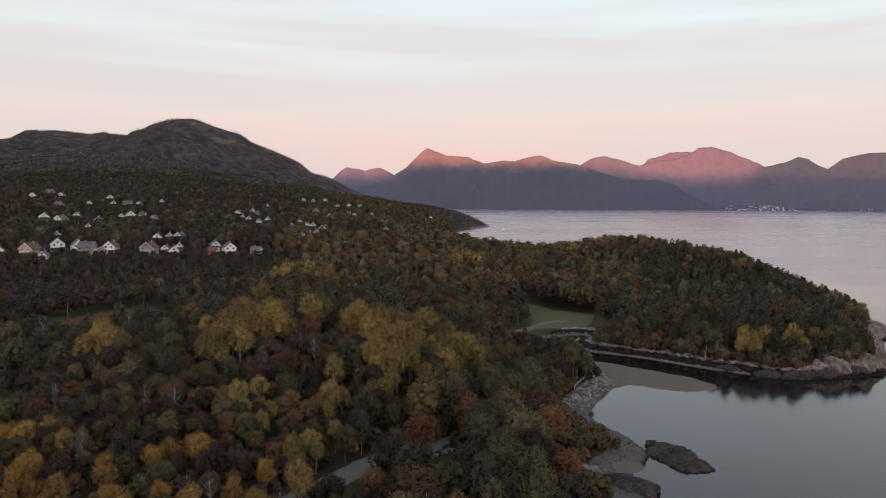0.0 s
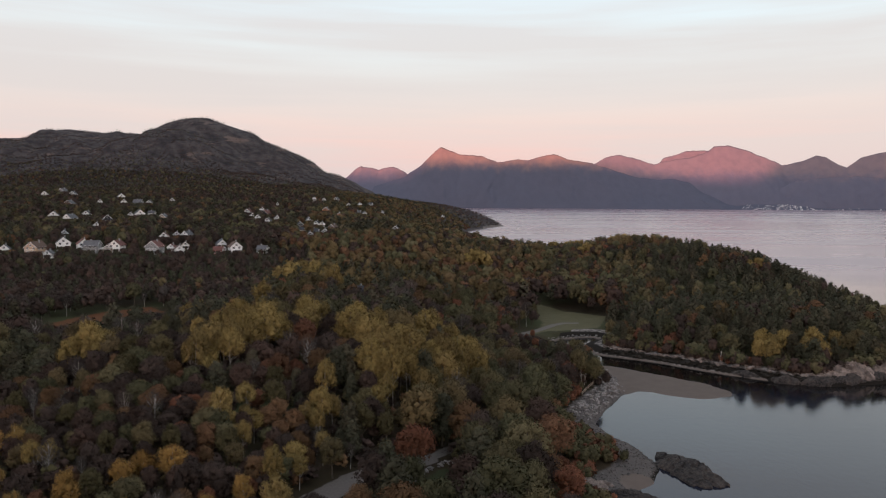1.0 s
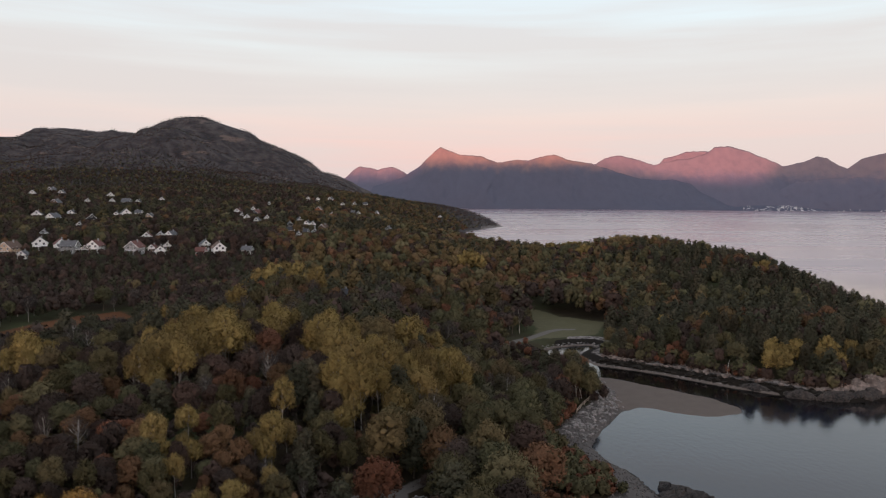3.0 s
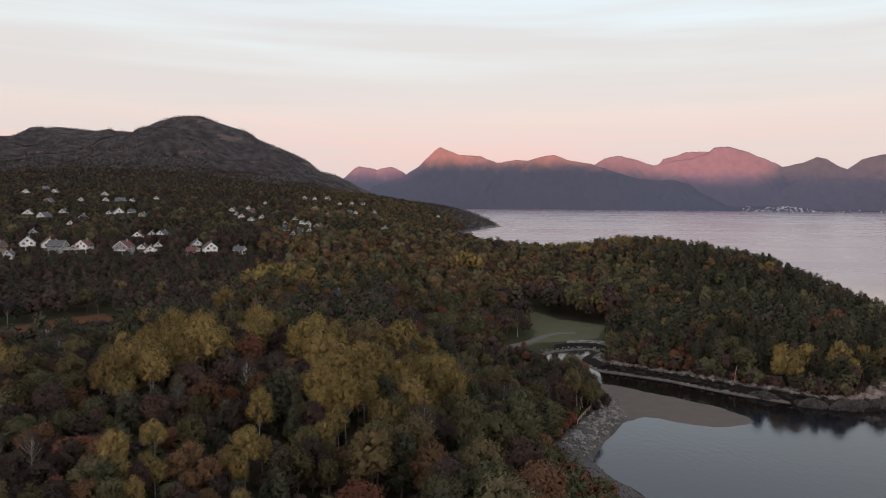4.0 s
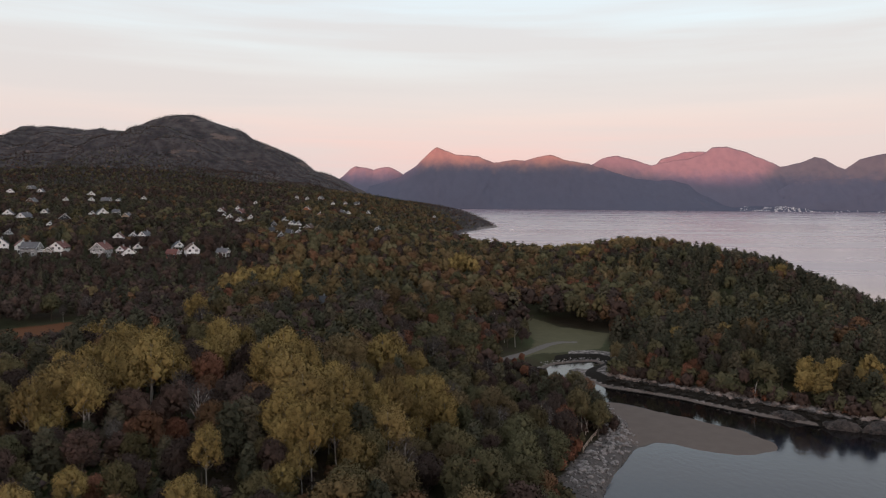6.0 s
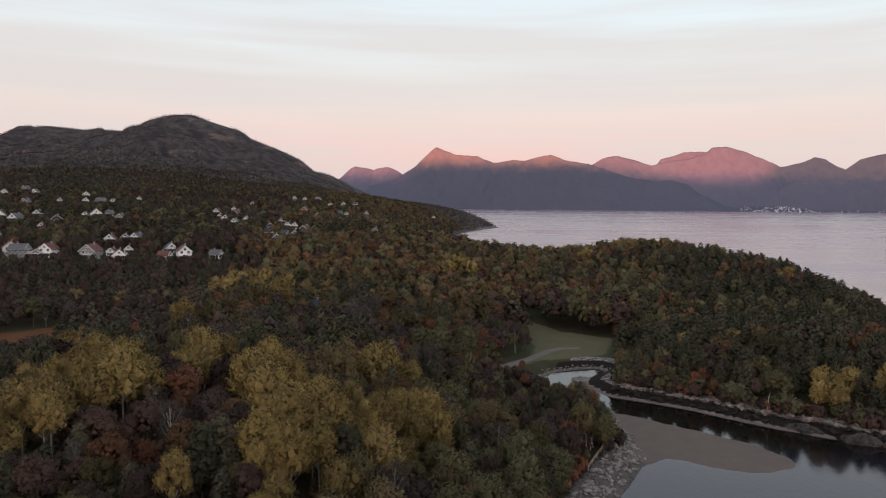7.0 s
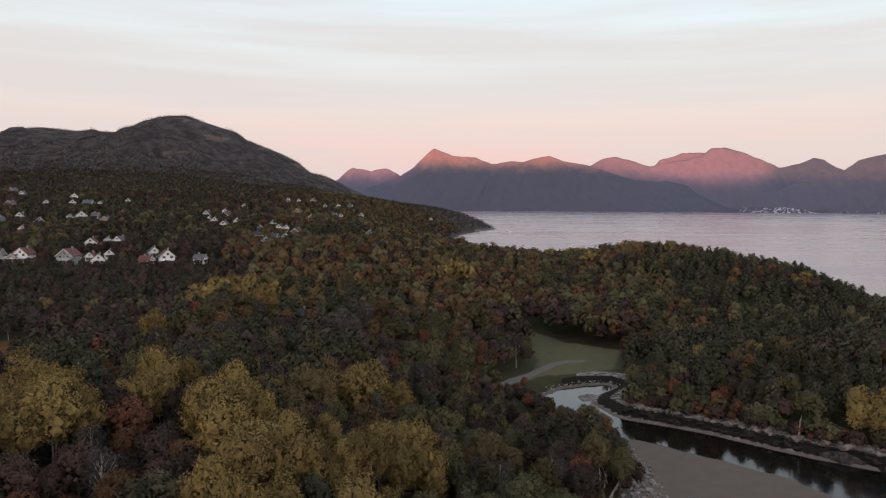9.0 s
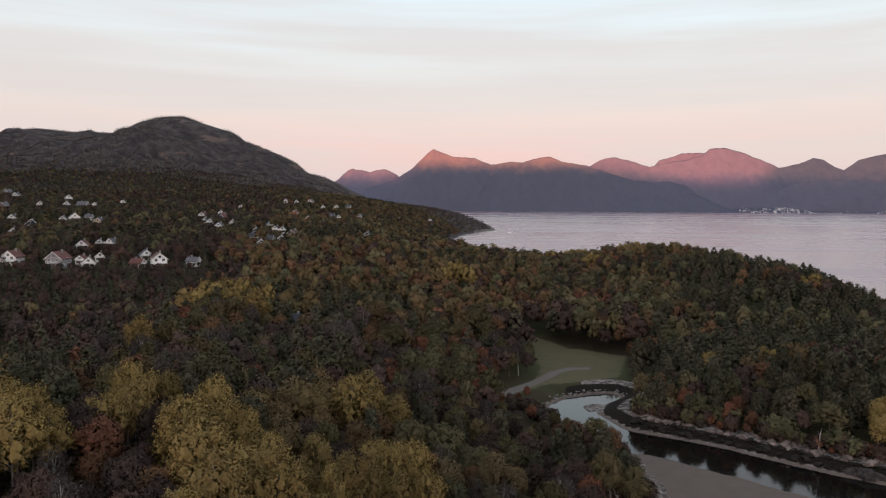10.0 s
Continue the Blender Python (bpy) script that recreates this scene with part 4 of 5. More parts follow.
GREEN_STANDS = [(-70, 118, 3.9), (-8, 77, 3.5), (0, 247, 5.7), (-5, 230, 4.5), (6, 126, 6.4), (10, 104, 6.2), (6, 88, 5.4), (16, 99, 4.4),
    (1, 77, 2.7), (10, 77, 3.2), (23, 124, 2.6), (3, 100, 3.8), (20, 117, 5), (14, 138, 7), (20, 150, 6), (12, 160, 7), (14, 184, 7), (0, 184, 6),
    (-107, 142, 7)]
BROWN_STANDS = [(52, 332, 7.4), (12, 310, 6.8), (7, 258, 4.6), (27, 232, 5.2), (25, 189, 3.8), (30, 299, 5.4), (21, 316, 5.8), (-48, 135, 8),
    (-70, 112, 8), (-36, 140, 6), (-45, 146, 6)]
ALDER_STANDS = [(-12, 117, 4.8), (-5, 122, 3.7), (-20, 106, 3.2), (-8, 100, 3), (-14, 108, 3.5), (-18, 113, 3.5)]
BARE_STANDS = [(88, 337, 4.1), (22, 168, 2.8), (15, 165, 2.2), (-58, 134, 2.5), (-48, 128, 1.8), (-57, 137, 1.8), (-38, 67, 1.8), (-56, 100, 1.8),
    (-30, 66, 1.8)]
EDGE_YELLOW = [(80, 261, 2.3), (87, 199, 2.7), (94, 194, 3.3), (100, 264, 6.1), (97, 213, 4), (101, 205, 4), (92, 209, 3), (104, 210, 4), (115, 209, 5), (126, 216, 4),
    (157, 362, 4.1), (108, 470, 10), (78, 503, 12), (86, 500, 8)]


def species_field(x, y, rng):
    """The kind of tree that stands at each place."""
    n = len(x)
    kind = np.empty(n, object)
    roll = rng.uniform(0, 1, n)
    patch = np.where(y > 330, wavy(x, y, 75, 85, 3) * 1.3, wavy(x, y, 38, 81, 2))
    point = (x > 42 + np.maximum(y - 330, 0) * 0.12) & (y < 640) & (y > 180)
    village = (y > 330) & ~point
    gold = (y > 300) & (x > -100 - (y - 300) * 0.12) & ~point
    for i in range(n):
        q = 0.5 + (roll[i] - 0.5) * 0.62 + patch[i] * 0.55
        if point[i]:
            kind[i] = ("copper" if q < 0.02 else "brown" if q < 0.12 else "pine" if q < 0.68 else "green" if q < 0.76 else "alder" if q < 0.86 else "copper" if q < 0.93 else "brown" if q < 1.06 else "rust" if q < 1.14 else "sallow")
        elif gold[i]:
            kind[i] = "pine" if q < 0.34 else "faded" if q < 0.41 else "alder" if q < 0.56 else "copper" if q < 0.63 else "faded" if q < 0.67 else "brown" if q < 0.8 else "green" if q < 0.9 else "copper"
        elif village[i]:
            kind[i] = "pine" if q < 0.34 else "alder" if q < 0.42 else "brown" if q < 0.66 else "copper" if q < 0.69 else "green" if q < 0.73 else "pine" if q < 0.88 else "brown"
        else:
            kind[i] = "pine" if q < 0.18 else "brown" if q < 0.4 else "alder" if q < 0.54 else "copper" if q < 0.6 else "bare" if q < 0.68 else "brown" if q < 0.76 else "green" if q < 0.86 else "rust" if q < 0.9 else "brown"
    # mixed wood, less pine, on the headland's inner half and along its crest
    inner = point & (x < 95 + (y - 330) * 0.25) & (y > 285) & (kind == "pine") & (roll > 0.25)
    mixed = np.array(["copper", "alder", "brown", "copper", "green"], object)[np.minimum(4, (hashed(np.round(x), np.round(y), 5) * 5).astype(int))]
    kind[inner] = mixed[inner]
    dark = (x < -78 - np.maximum(y - 330, 0) * 0.2) & (y > 180) & (y < 405)
    kind[dark & (roll < 0.85)] = "brown"
    kind[dark & (roll < 0.32)] = "pine"
    kind[dark & (roll < 0.06)] = "bare"
    jitter = wavy(x, y, 9, 83, 1) * 1.2
    for stands, name, sure in ((BROWN_STANDS, "brown", 0.7), (ALDER_STANDS, "alder", 0.85), (GREEN_STANDS, "green", 0.85), (PINE_STANDS, "pine", 0.75), (TAN_STANDS, "faded", 0.8), (COPPER_STANDS, "copper", 0.85),
                               (RUST_STANDS, "rust", 0.85), (BARE_STANDS, "bare", 0.7), (YELLOW_FAR, "yellow", 0.85), ([(cx, cy, r * 1.2) for cx, cy, r in YELLOW_CREST], "yellow", 0.95), (YELLOW_SLOPE, "yellow", 0.93),
                               (AMBER_STANDS, "amber", 0.95), (EDGE_YELLOW, "sallow", 0.85)):
        for cx, cy, r in stands:
            apart = np.hypot(x - cx, y - cy)
            if apart.min() < r + 3:
                kind[(apart + jitter < r) & (rng.uniform(0, 1, n) < sure)] = name
                kind[np.argmin(apart)] = name
    return kind


def scatter(x0, x1, y0, y1, gap, rng):
    nx, ny = int((x1 - x0) / gap), int((y1 - y0) / gap)
    gx, gy = np.meshgrid(np.arange(nx), np.arange(ny))
    x = x0 + (gx + 0.5 * (gy % 2) + rng.uniform(-0.38, 0.38, gx.shape)) * gap
    y = y0 + (gy + rng.uniform(-0.38, 0.38, gx.shape)) * gap
    return x.ravel(), y.ravel()


def open_ground(x, y):
    """True where trees may stand."""
    d = coast_gap(x, y)
    ok = d > np.where((x > 45) & (y < 300), np.where(x < 66, 6.0, np.where(x > 134, 4.5, 8.6)), np.where(y < 210, 7.5, 5.0))
    ok &= ~((y > 60) & (y < 172) & (x > np.interp(y, [60, 90, 118, 140, 160, 172], [14, 16, 18, 20.5, 26, 31])))
    ok &= (edge_distance(x, y, MEADOW) < -1) | ((x < 31) & (line_distance(x, y, CREEK_PATH) > 3))
    ok &= edge_distance(x, y, LAWN) < -1
    ok &= ~((x > 34) & (x < 56) & (y > 258) & (y < 276))
    ok &= edge_distance(x, y, CLEARING) < -2
    ok &= line_distance(x, y, TRACK) > np.where(y > 107, 1.6, 2.6)
    ok &= edge_distance(x, y, VERGE) < 0
    ok &= line_distance(x, y, CREEK_PATH) > 3.0
    for hx, hy, r in HOUSE_SPOTS:
        toward = np.hypot(hx, hy + 31)
        ux, uy = -hx / toward, -(hy + 31) / toward
        along = (x - hx) * ux + (y - hy) * uy
        across = np.abs(-(x - hx) * uy + (y - hy) * ux)
        ok &= ~((along > -r) & (along < r * 1.6) & (across < r))
    return ok


def in_sight(x, y, slack=14):
    """The wedge of land in front of the walk, with a margin."""
    return (np.abs(x) < 0.66 * (y + 31) + slack) & (y > 28)


def kept_low(x, y, z):
    """How tall trees may grow: those below the houses are cut to keep the view of the fjord open."""
    cap = np.full(len(x), 99.0)
    for hx, hy, r in HOUSE_SPOTS:
        far = math.hypot(hx, hy)
        ux, uy = -hx / far, -hy / far
        along = (x - hx) * ux + (y - hy) * uy
        across = np.abs(-(x - hx) * uy + (y - hy) * ux)
        line = height_at(hx, hy) + 2.3 + along * (52 - height_at(hx, hy)) / far
        below = (along > 0) & (along < 160) & (across < r)
        cap = np.where(below, np.minimum(cap, line - z), cap)
    return cap


def growth(x, y):
    """How tall the wood has grown: young birch scrub on the near slope, full-grown behind it and along the lawn."""
    slope = np.interp(y, [40, 100, 115, 130, 150, 180, 260, 330], [0.56, 0.6, 0.68, 0.88, 1.05, 1.22, 1.1, 0.95])
    shore = np.interp(y, [40, 100, 130, 160, 220, 330], [1.0, 1.12, 1.0, 0.95, 0.92, 0.92])
    f = smooth(-26, -4, x)
    return slope * (1 - f) + shore * f


def place_trees():
    rng = np.random.default_rng(7)
    # woods that can be told apart tree by tree: close-set young growth on the near slope, wider-set trees beyond
    x, y = scatter(-330, 260, 26, 480, 4.4, rng)
    young = (x < -14) & (y < 118)
    keep = in_sight(x, y) & open_ground(x, y) & ~young & (rng.uniform(0, 1, len(x)) > np.where((x > 45) & (y > 190), 0.1, np.where(y > 300, 0.2, 0.05)))
    nx, ny = scatter(-120, -14, 26, 118, 3.5, rng)
    near = in_sight(nx, ny) & open_ground(nx, ny) & (rng.uniform(0, 1, len(nx)) > 0.12)
    x, y = np.concatenate([x[keep], nx[near]]), np.concatenate([y[keep], ny[near]])
    # two trees that stand by the track, apart from the wood
    x, y = np.append(x, (-16.5, -9.5, -11.5)), np.append(y, (78, 86, 81))
    kind = species_field(x, y, rng)
    kind[-3:] = ("copper", "green", "green")
    z, scale, turn = ground_height(x, y), growth(x, y) * rng.uniform(0.7, 1.15, len(x)), rng.uniform(0, 360, len(x))
    scale = scale * np.where((x < -85) & (y > 190) & (y < 420), 0.75, np.where((x > 10) & (x < 85) & (y > 296) & (y < 350), 1.3, 1.0))
    # scrub in front of the bracken clearing
    for off in (6, 14, 22, 30):
        scale = np.where(edge_distance(x - 0.42 * off, y + 0.9 * off, CLEARING) > -3, np.minimum(scale, 0.16 + 0.013 * off), scale)
    # wind-clipped towards the water's edge on the headland
    gap = coast_gap(x, y)
    scale = scale * np.where((x > 45) & (y > 180) & ~((x < 85) & (y > 296) & (y < 350)), np.clip(0.6 + gap / 60, 0, np.where(y < 265, 1.0, 0.92)), 1.0)
    # scrub by the creek mouth
    scale = scale * np.where((x > 17) & (x < 45) & (y > 208) & (y < 256), 0.46, np.where((x > 12) & (x < 48) & (y > 178), np.where(y < 209, 0.8, 1.0), 1.0))
    cap = kept_low(x, y, z) / np.array([SPECIES[k][0] for k in kind])
    scale = np.minimum(scale, cap)
    x, y, z, scale, turn, kind = (a[scale > 0.17] for a in (x, y, z, scale, turn, kind))
    # crowns that would crowd each other out; those of the marked stands stay first
    r = scale * np.array([SPECIES[k][1] for k in kind])
    marked = np.isin(kind, ("yellow", "amber", "faded", "sallow"))
    order = np.argsort(rng.uniform(0, 1, len(x)) - marked * 0.8)
    kept = np.zeros(len(x), bool)
    kept[len(x) - 3:] = True
    for i in order:
        j = np.flatnonzero((np.abs(x - x[i]) < 7) & (np.abs(y - y[i]) < 7) & kept)
        room = np.where((kind[j] == kind[i]) & marked[i], 0.4, 0.52) * (r[j] + r[i])
        if not len(j) or np.all(np.hypot(x[j] - x[i], y[j] - y[i]) > room):
            kept[i] = True
    x, y, z, scale, turn, kind = (a[kept] for a in (x, y, z, scale, turn, kind))
    # the nearest stand as trees of their own, the rest as joined woods
    near_first = y + np.abs(x) * 0.25
    own = np.argsort(near_first)[:2080]
    alone = np.zeros(len(x), bool)
    alone[own] = True
    for name, (h, r, title, label) in SPECIES.items():
        idx = np.flatnonzero(kind == name)
        idx = idx[np.argsort(near_first[idx])]
        single = idx[alone[idx]][:300]
        rest = idx[len(single):]
        protos = []
        for k in range(5):
            trng = np.random.default_rng(100 + k)
            hh, rr = h * trng.uniform(0.92, 1.08), r * trng.uniform(0.88, 1.12)
            count = 2600 if name == "bare" else 8000
            near = crown_mesh("crown", *crown_corners(name, np.random.default_rng(200 + k), hh, rr, count, 0.2), MAT[name])
            far_crown = crown_mesh("crown", *crown_corners(name, np.random.default_rng(200 + k), hh, rr, 3200, 0.32), MAT[name])
            limbs = boughs(name, np.random.default_rng(200 + k), hh, rr, BOUGHS)[0]
            protos.append((near, far_crown, trunk_mesh(name, trng, hh, rr, limbs)))
        for j, i in enumerate(single):
            near, far_crown, trunk = protos[(j * 3 + j // 5) % 5]
            top = tagged(new(title), label, "tree", "trees of the coastal wood")
            part_of("trunk", trunk, top)
            part_of("crown", near if y[i] < 185 else far_crown, top)
            top.matrix_world = pose(x[i], y[i], z[i] - 0.1, rng.uniform(-3, 3), rng.uniform(-3, 3), turn[i]) @ Matrix.Diagonal((scale[i] * rng.uniform(0.78, 1.2), scale[i] * rng.uniform(0.78, 1.2), scale[i], 1))
        if len(rest):
            woods(title + "_wood", name, x[rest], y[rest], z[rest], scale[rest], 340, 0.5, rng, "dense stand of " + label.split(" with ")[0].split(",")[0].replace("tall ", "").replace(" turning from olive to tan", "") + "s in autumn", 1.0)


def woods(title, name, x, y, z, scale, n, size, rng, label, wide=1.0):
    """Trees past counting, as one object."""
    h, r, *_ = SPECIES[name]
    kinds = [crown_corners(name, np.random.default_rng(300 + k), h, r, n, size) for k in range(8)]
    verts, domes, tone = [], [], []
    for i in range(len(x)):
        a = rng.uniform(0, 6.283)
        c, s = math.cos(a) * scale[i] * wide, math.sin(a) * scale[i] * wide
        k, q = kinds[rng.integers(8)]
        verts.append(np.stack([k[:, 0] * c - k[:, 1] * s + x[i], k[:, 0] * s + k[:, 1] * c + y[i], k[:, 2] * scale[i] + z[i]], 1))
        domes.append(np.stack([q[:, 0] * math.cos(a) - q[:, 1] * math.sin(a), q[:, 0] * math.sin(a) + q[:, 1] * math.cos(a), q[:, 2]], 1))
        tone.append(np.full(len(k), rng.uniform()))
    me = crown_mesh(title, np.concatenate(verts), np.concatenate(domes), MAT[name])
    attribute(me, "tone", np.concatenate(tone))
    tagged(new(title, me), label, "trees", kind="stuff")


def place_far_woods():
    rng = np.random.default_rng(11)
    for zone, (x0, x1, y0, y1, gap, n, size) in {"middle": (-460, 280, 480, 760, 6.4, 90, 1.1), "far": (-800, 120, 760, 1265, 7.2, 40, 1.6), "hill": (-1400, 120, 1250, 1790, 7.6, 14, 1.5)}.items():
        x, y = scatter(x0, x1, y0, y1, gap, rng)
        keep = in_sight(x, y, 30) & open_ground(x, y)
        x, y = x[keep], y[keep]
        kind = species_field(x, y, rng)
        if zone == "hill":
            scrub = np.where(rng.uniform(0, 1, len(x)) + wavy(x, y, 120, 91, 2) * 0.5 < 0.3, "pine", "brown")
            kind = np.where(rng.uniform(0, 1, len(x)) < (y - 1250) / 160, scrub, kind)
            bald = wavy(x, y, 80, 93, 3) + (y - 1330) / 700 > 0.72
            x, y, kind = x[~bald], y[~bald], kind[~bald]
        z, scale = ground_height(x, y), rng.uniform(0.6, 1.1, len(x)) * (np.interp(y, [1250, 1400, 1700], [0.6, 0.42, 0.3]) if zone == "hill" else 0.68 if zone == "far" else 0.85)
        cap = kept_low(x, y, z) / np.array([SPECIES[k][0] for k in kind])
        scale = np.minimum(scale, cap)
        x, y, z, scale, kind = (a[scale > 0.15] for a in (x, y, z, scale, kind))
        for name in SPECIES:
            i = np.flatnonzero(kind == name)
            if len(i):
                woods(zone + "_" + SPECIES[name][2].replace("_tree", "_wood"), name, x[i], y[i], z[i], scale[i], n, size, rng, "far autumn woodland on the " + ("steep hill" if zone == "hill" else "rising ground"), 1.9 if zone == "hill" else 1.35)


# ---- shore rocks ----
def rock_mesh(rng, mat, flat=0.65):
    bm = bmesh.new()
    bmesh.ops.create_icosphere(bm, subdivisions=1, radius=0.5)
    for v in bm.verts:
        v.co *= rng.uniform(0.72, 1.15)
        v.co.x *= 1.25
        v.co.z *= flat
    me = bpy.data.meshes.new("rock")
    bm.to_mesh(me)
    bm.free()
    me.materials.append(mat)
    return me


def along_line(pts, n, rng):
    """Places along a line, with the way inland (to the line's left)."""
    seg = [(a, b, math.dist(a, b)) for a, b in zip(pts, pts[1:])]
    out = []
    for f in rng.uniform(0, sum(s[2] for s in seg), n):
        for a, b, d in seg:
            if f <= d:
                ux, uy = (b[0] - a[0]) / d, (b[1] - a[1]) / d
                out.append((a[0] + ux * f, a[1] + uy * f, -uy, ux))
                break
            f -= d
    return out


WEST_BANK = COAST_SOUTH[13:19]
NORTH_BANK = COAST_NORTH[:12]
CREEK_HEAD = COAST_SOUTH[20:27]


def strew(name, pts, n, single, lo, hi, small, large, mat, label, group, seed, flat=0.65):
    """Rocks along a bank: so many as things of their own, the smaller rest as one spread of stones."""
    rng = np.random.default_rng(seed)
    kinds = [rock_mesh(rng, MAT[mat], flat) for _ in range(7)]
    spots = []
    for x, y, nx, ny in along_line(pts, n, rng):
        q = rng.uniform(lo, hi)
        spots.append((small + (large - small) * rng.uniform(0, 1) ** 2, x + nx * q, y + ny * q))
    spots.sort(reverse=True)
    verts, faces = [], []
    for k, (size, x, y) in enumerate(spots):
        m = pose(x, y, height_at(x, y) + size * 0.1, rng.uniform(-15, 15), rng.uniform(-15, 15), rng.uniform(0, 360)) @ Matrix.Diagonal((size, size, size, 1))
        if k < single:
            tagged(new("rock", kinds[k % 7]), label, "rock", group).matrix_world = m
        else:
            me, start = kinds[k % 7], len(verts)
            verts += [tuple(m @ v.co) for v in me.vertices]
            faces += [tuple(start + i for i in p.vertices) for p in me.polygons]
    tagged(new(name, mesh_from(name, verts, faces, [MAT[mat]])), "small stones among the " + group, "stones", kind="stuff")


STONE_WALL = [(-13, 87), (-10.5, 95), (-8, 102), (-4, 107), (1, 111)]
strew("embankment_stones", WEST_BANK, 420, 110, 0.4, 6.8, 0.35, 1.5, "rock", "pale grey boulder on the shore embankment", "embankment boulders", 1)
strew("tidal_stones", NORTH_BANK, 520, 80, 1.2, 4.8, 0.35, 2.0, "rock_wet", "dark seaweed-covered rock at the waterline", "tidal rocks", 2, 0.5)
strew("bank_stones", NORTH_BANK, 560, 110, 4.6, 9.2, 0.4, 2.7, "rock_slab", "pale weathered rock under the bank trees", "bank rocks", 3, 0.55)
strew("creek_stones", CREEK_HEAD, 130, 20, 0.3, 2.0, 0.25, 0.75, "rock", "grey stone edging the creek bend", "creek stones", 4)
strew("wall_stones", STONE_WALL, 90, 15, -0.6, 0.6, 0.4, 1.1, "rock", "mossy grey stone of a tumbled field wall", "field wall stones", 6)


def cobbles():
    """The beach shingle."""
    rng = np.random.default_rng(9)
    n = 5200
    x, y = rng.uniform(22, 50, n), rng.uniform(95, 182, n)
    d = coast_gap(x, y)
    keep = (d > -0.2) & (d < 8) & (edge_distance(x, y, SAND_BAR) < 0.5) & (np.hypot(x - 34, (y - 110) * 1.3) > 5)
    x, y = x[keep], y[keep]
    z, n = ground_height(x, y), len(x)
    base = np.array([(-1, 0, 0), (0, -1, 0), (1, 0, 0), (0, 1, 0), (0, 0, 0.8), (0, 0, -0.6)], float)
    faces = np.array([(0, 1, 4), (1, 2, 4), (2, 3, 4), (3, 0, 4), (1, 0, 5), (2, 1, 5), (3, 2, 5), (0, 3, 5)])
    size = 0.12 + 0.3 * rng.uniform(0, 1, n) ** 2
    verts = base[None] * size[:, None, None] * rng.uniform(0.6, 1.3, (n, 6, 3)) + np.stack([x, y, z], 1)[:, None]
    me = mesh_from("shingle", verts.reshape(-1, 3), (faces[None] + 6 * np.arange(n)[:, None, None]).reshape(-1, 3), [MAT["cobble"]])
    tagged(new("shingle", me), "grey cobbles strewn over the beach", "shingle", kind="stuff")


cobbles()


def outcrop(name, x, y, rx, ry, h, turn, mat, seed, label, steps=0.35, blocks=False):
    """Bedrock: a low back of tilted layers, worn round, with cracks."""
    a, s = np.meshgrid(np.linspace(0, 2 * math.pi, 120, endpoint=False), np.linspace(0, 1.0, 40))
    edge = 1 + 0.14 * np.sin(2 * a + seed) + 0.1 * np.sin(5 * a + seed * 2.1) + 0.05 * np.sin(13 * a + seed) + 0.04 * np.sin(23 * a)
    px, py = np.cos(a) * s * rx * edge, np.sin(a) * s * ry * edge
    z = h * np.maximum(1 - s ** 2.2, 0) ** 0.8
    layer = (px * 0.5 + py * 0.9 + wavy(px, py, 3, seed) * 1.2) / 1.3
    z = z * (0.55 + 0.85 * (layer - np.floor(layer)) * steps / 0.35) + (wavy(px, py, 2.2, seed + 3, 4) * 0.38 + wavy(px, py, 0.8, seed + 5, 2) * 0.14) * h * (1 - s ** 3)
    if blocks:
        # broken across its layers into tilted slabs, each with a step down to the next
        bed = (py + px * 0.18 + wavy(px, py, 4, seed) * 0.5) / 0.95
        across = px / 2.1 + hashed(np.floor(bed), np.floor(bed) * 0, seed) * 3
        lift = hashed(np.floor(bed), np.floor(across), seed + 1)
        z = h * np.maximum(1 - s ** 2.6, 0) * (0.35 + 0.55 * lift + 0.35 * (bed - np.floor(bed)) + 0.1 * (across - np.floor(across)))
    z = np.where(s > 0.97, -1.6, z)
    n, m = a.shape
    i = np.arange(n * m).reshape(n, m)
    j = np.roll(i, -1, 1)
    faces = np.stack([i[:-1], j[:-1], j[1:], i[1:]], -1).reshape(-1, 4)
    ob = tagged(new(name, mesh_from(name, np.stack([px, py, z], -1).reshape(-1, 3), faces, [MAT[mat]])), label, "rock")
    ob.matrix_world = pose(x, y, height_at(x, y) * 0.7 if height_at(x, y) > 0 else 0, 0, 0, turn)
    return ob


outcrop("rock_islet", 44.6, 119.2, 9.4, 4.9, 2.0, -62, "rock_dark", 3, "dark layered rock islet in shallow water", blocks=True)
outcrop("shore_outcrop", 28.5, 101, 7.5, 4.5, 1.8, -25, "rock_dark", 5, "dark wet bedrock running into the water", blocks=True)
outcrop("shore_outcrop", 22, 106, 5.0, 3.0, 1.2, 10, "rock_slab", 6, "pale bedrock at the top of the beach")
for k, (x, y, rx, ry, h, turn) in enumerate(((98, 191.5, 5, 2.2, 1.5, -20), (107, 189.5, 6, 2.4, 1.7, 0), (117, 191.5, 6, 2.6, 1.8, 12), (128, 195, 6, 2.6, 1.7, 15), (88, 199, 4, 1.8, 1.2, -35))):
    outcrop("tidal_ledge", x, y, rx, ry, h, turn, "rock_dark", 30 + k, "black weed-stained rock ledge at the waterline", blocks=True)
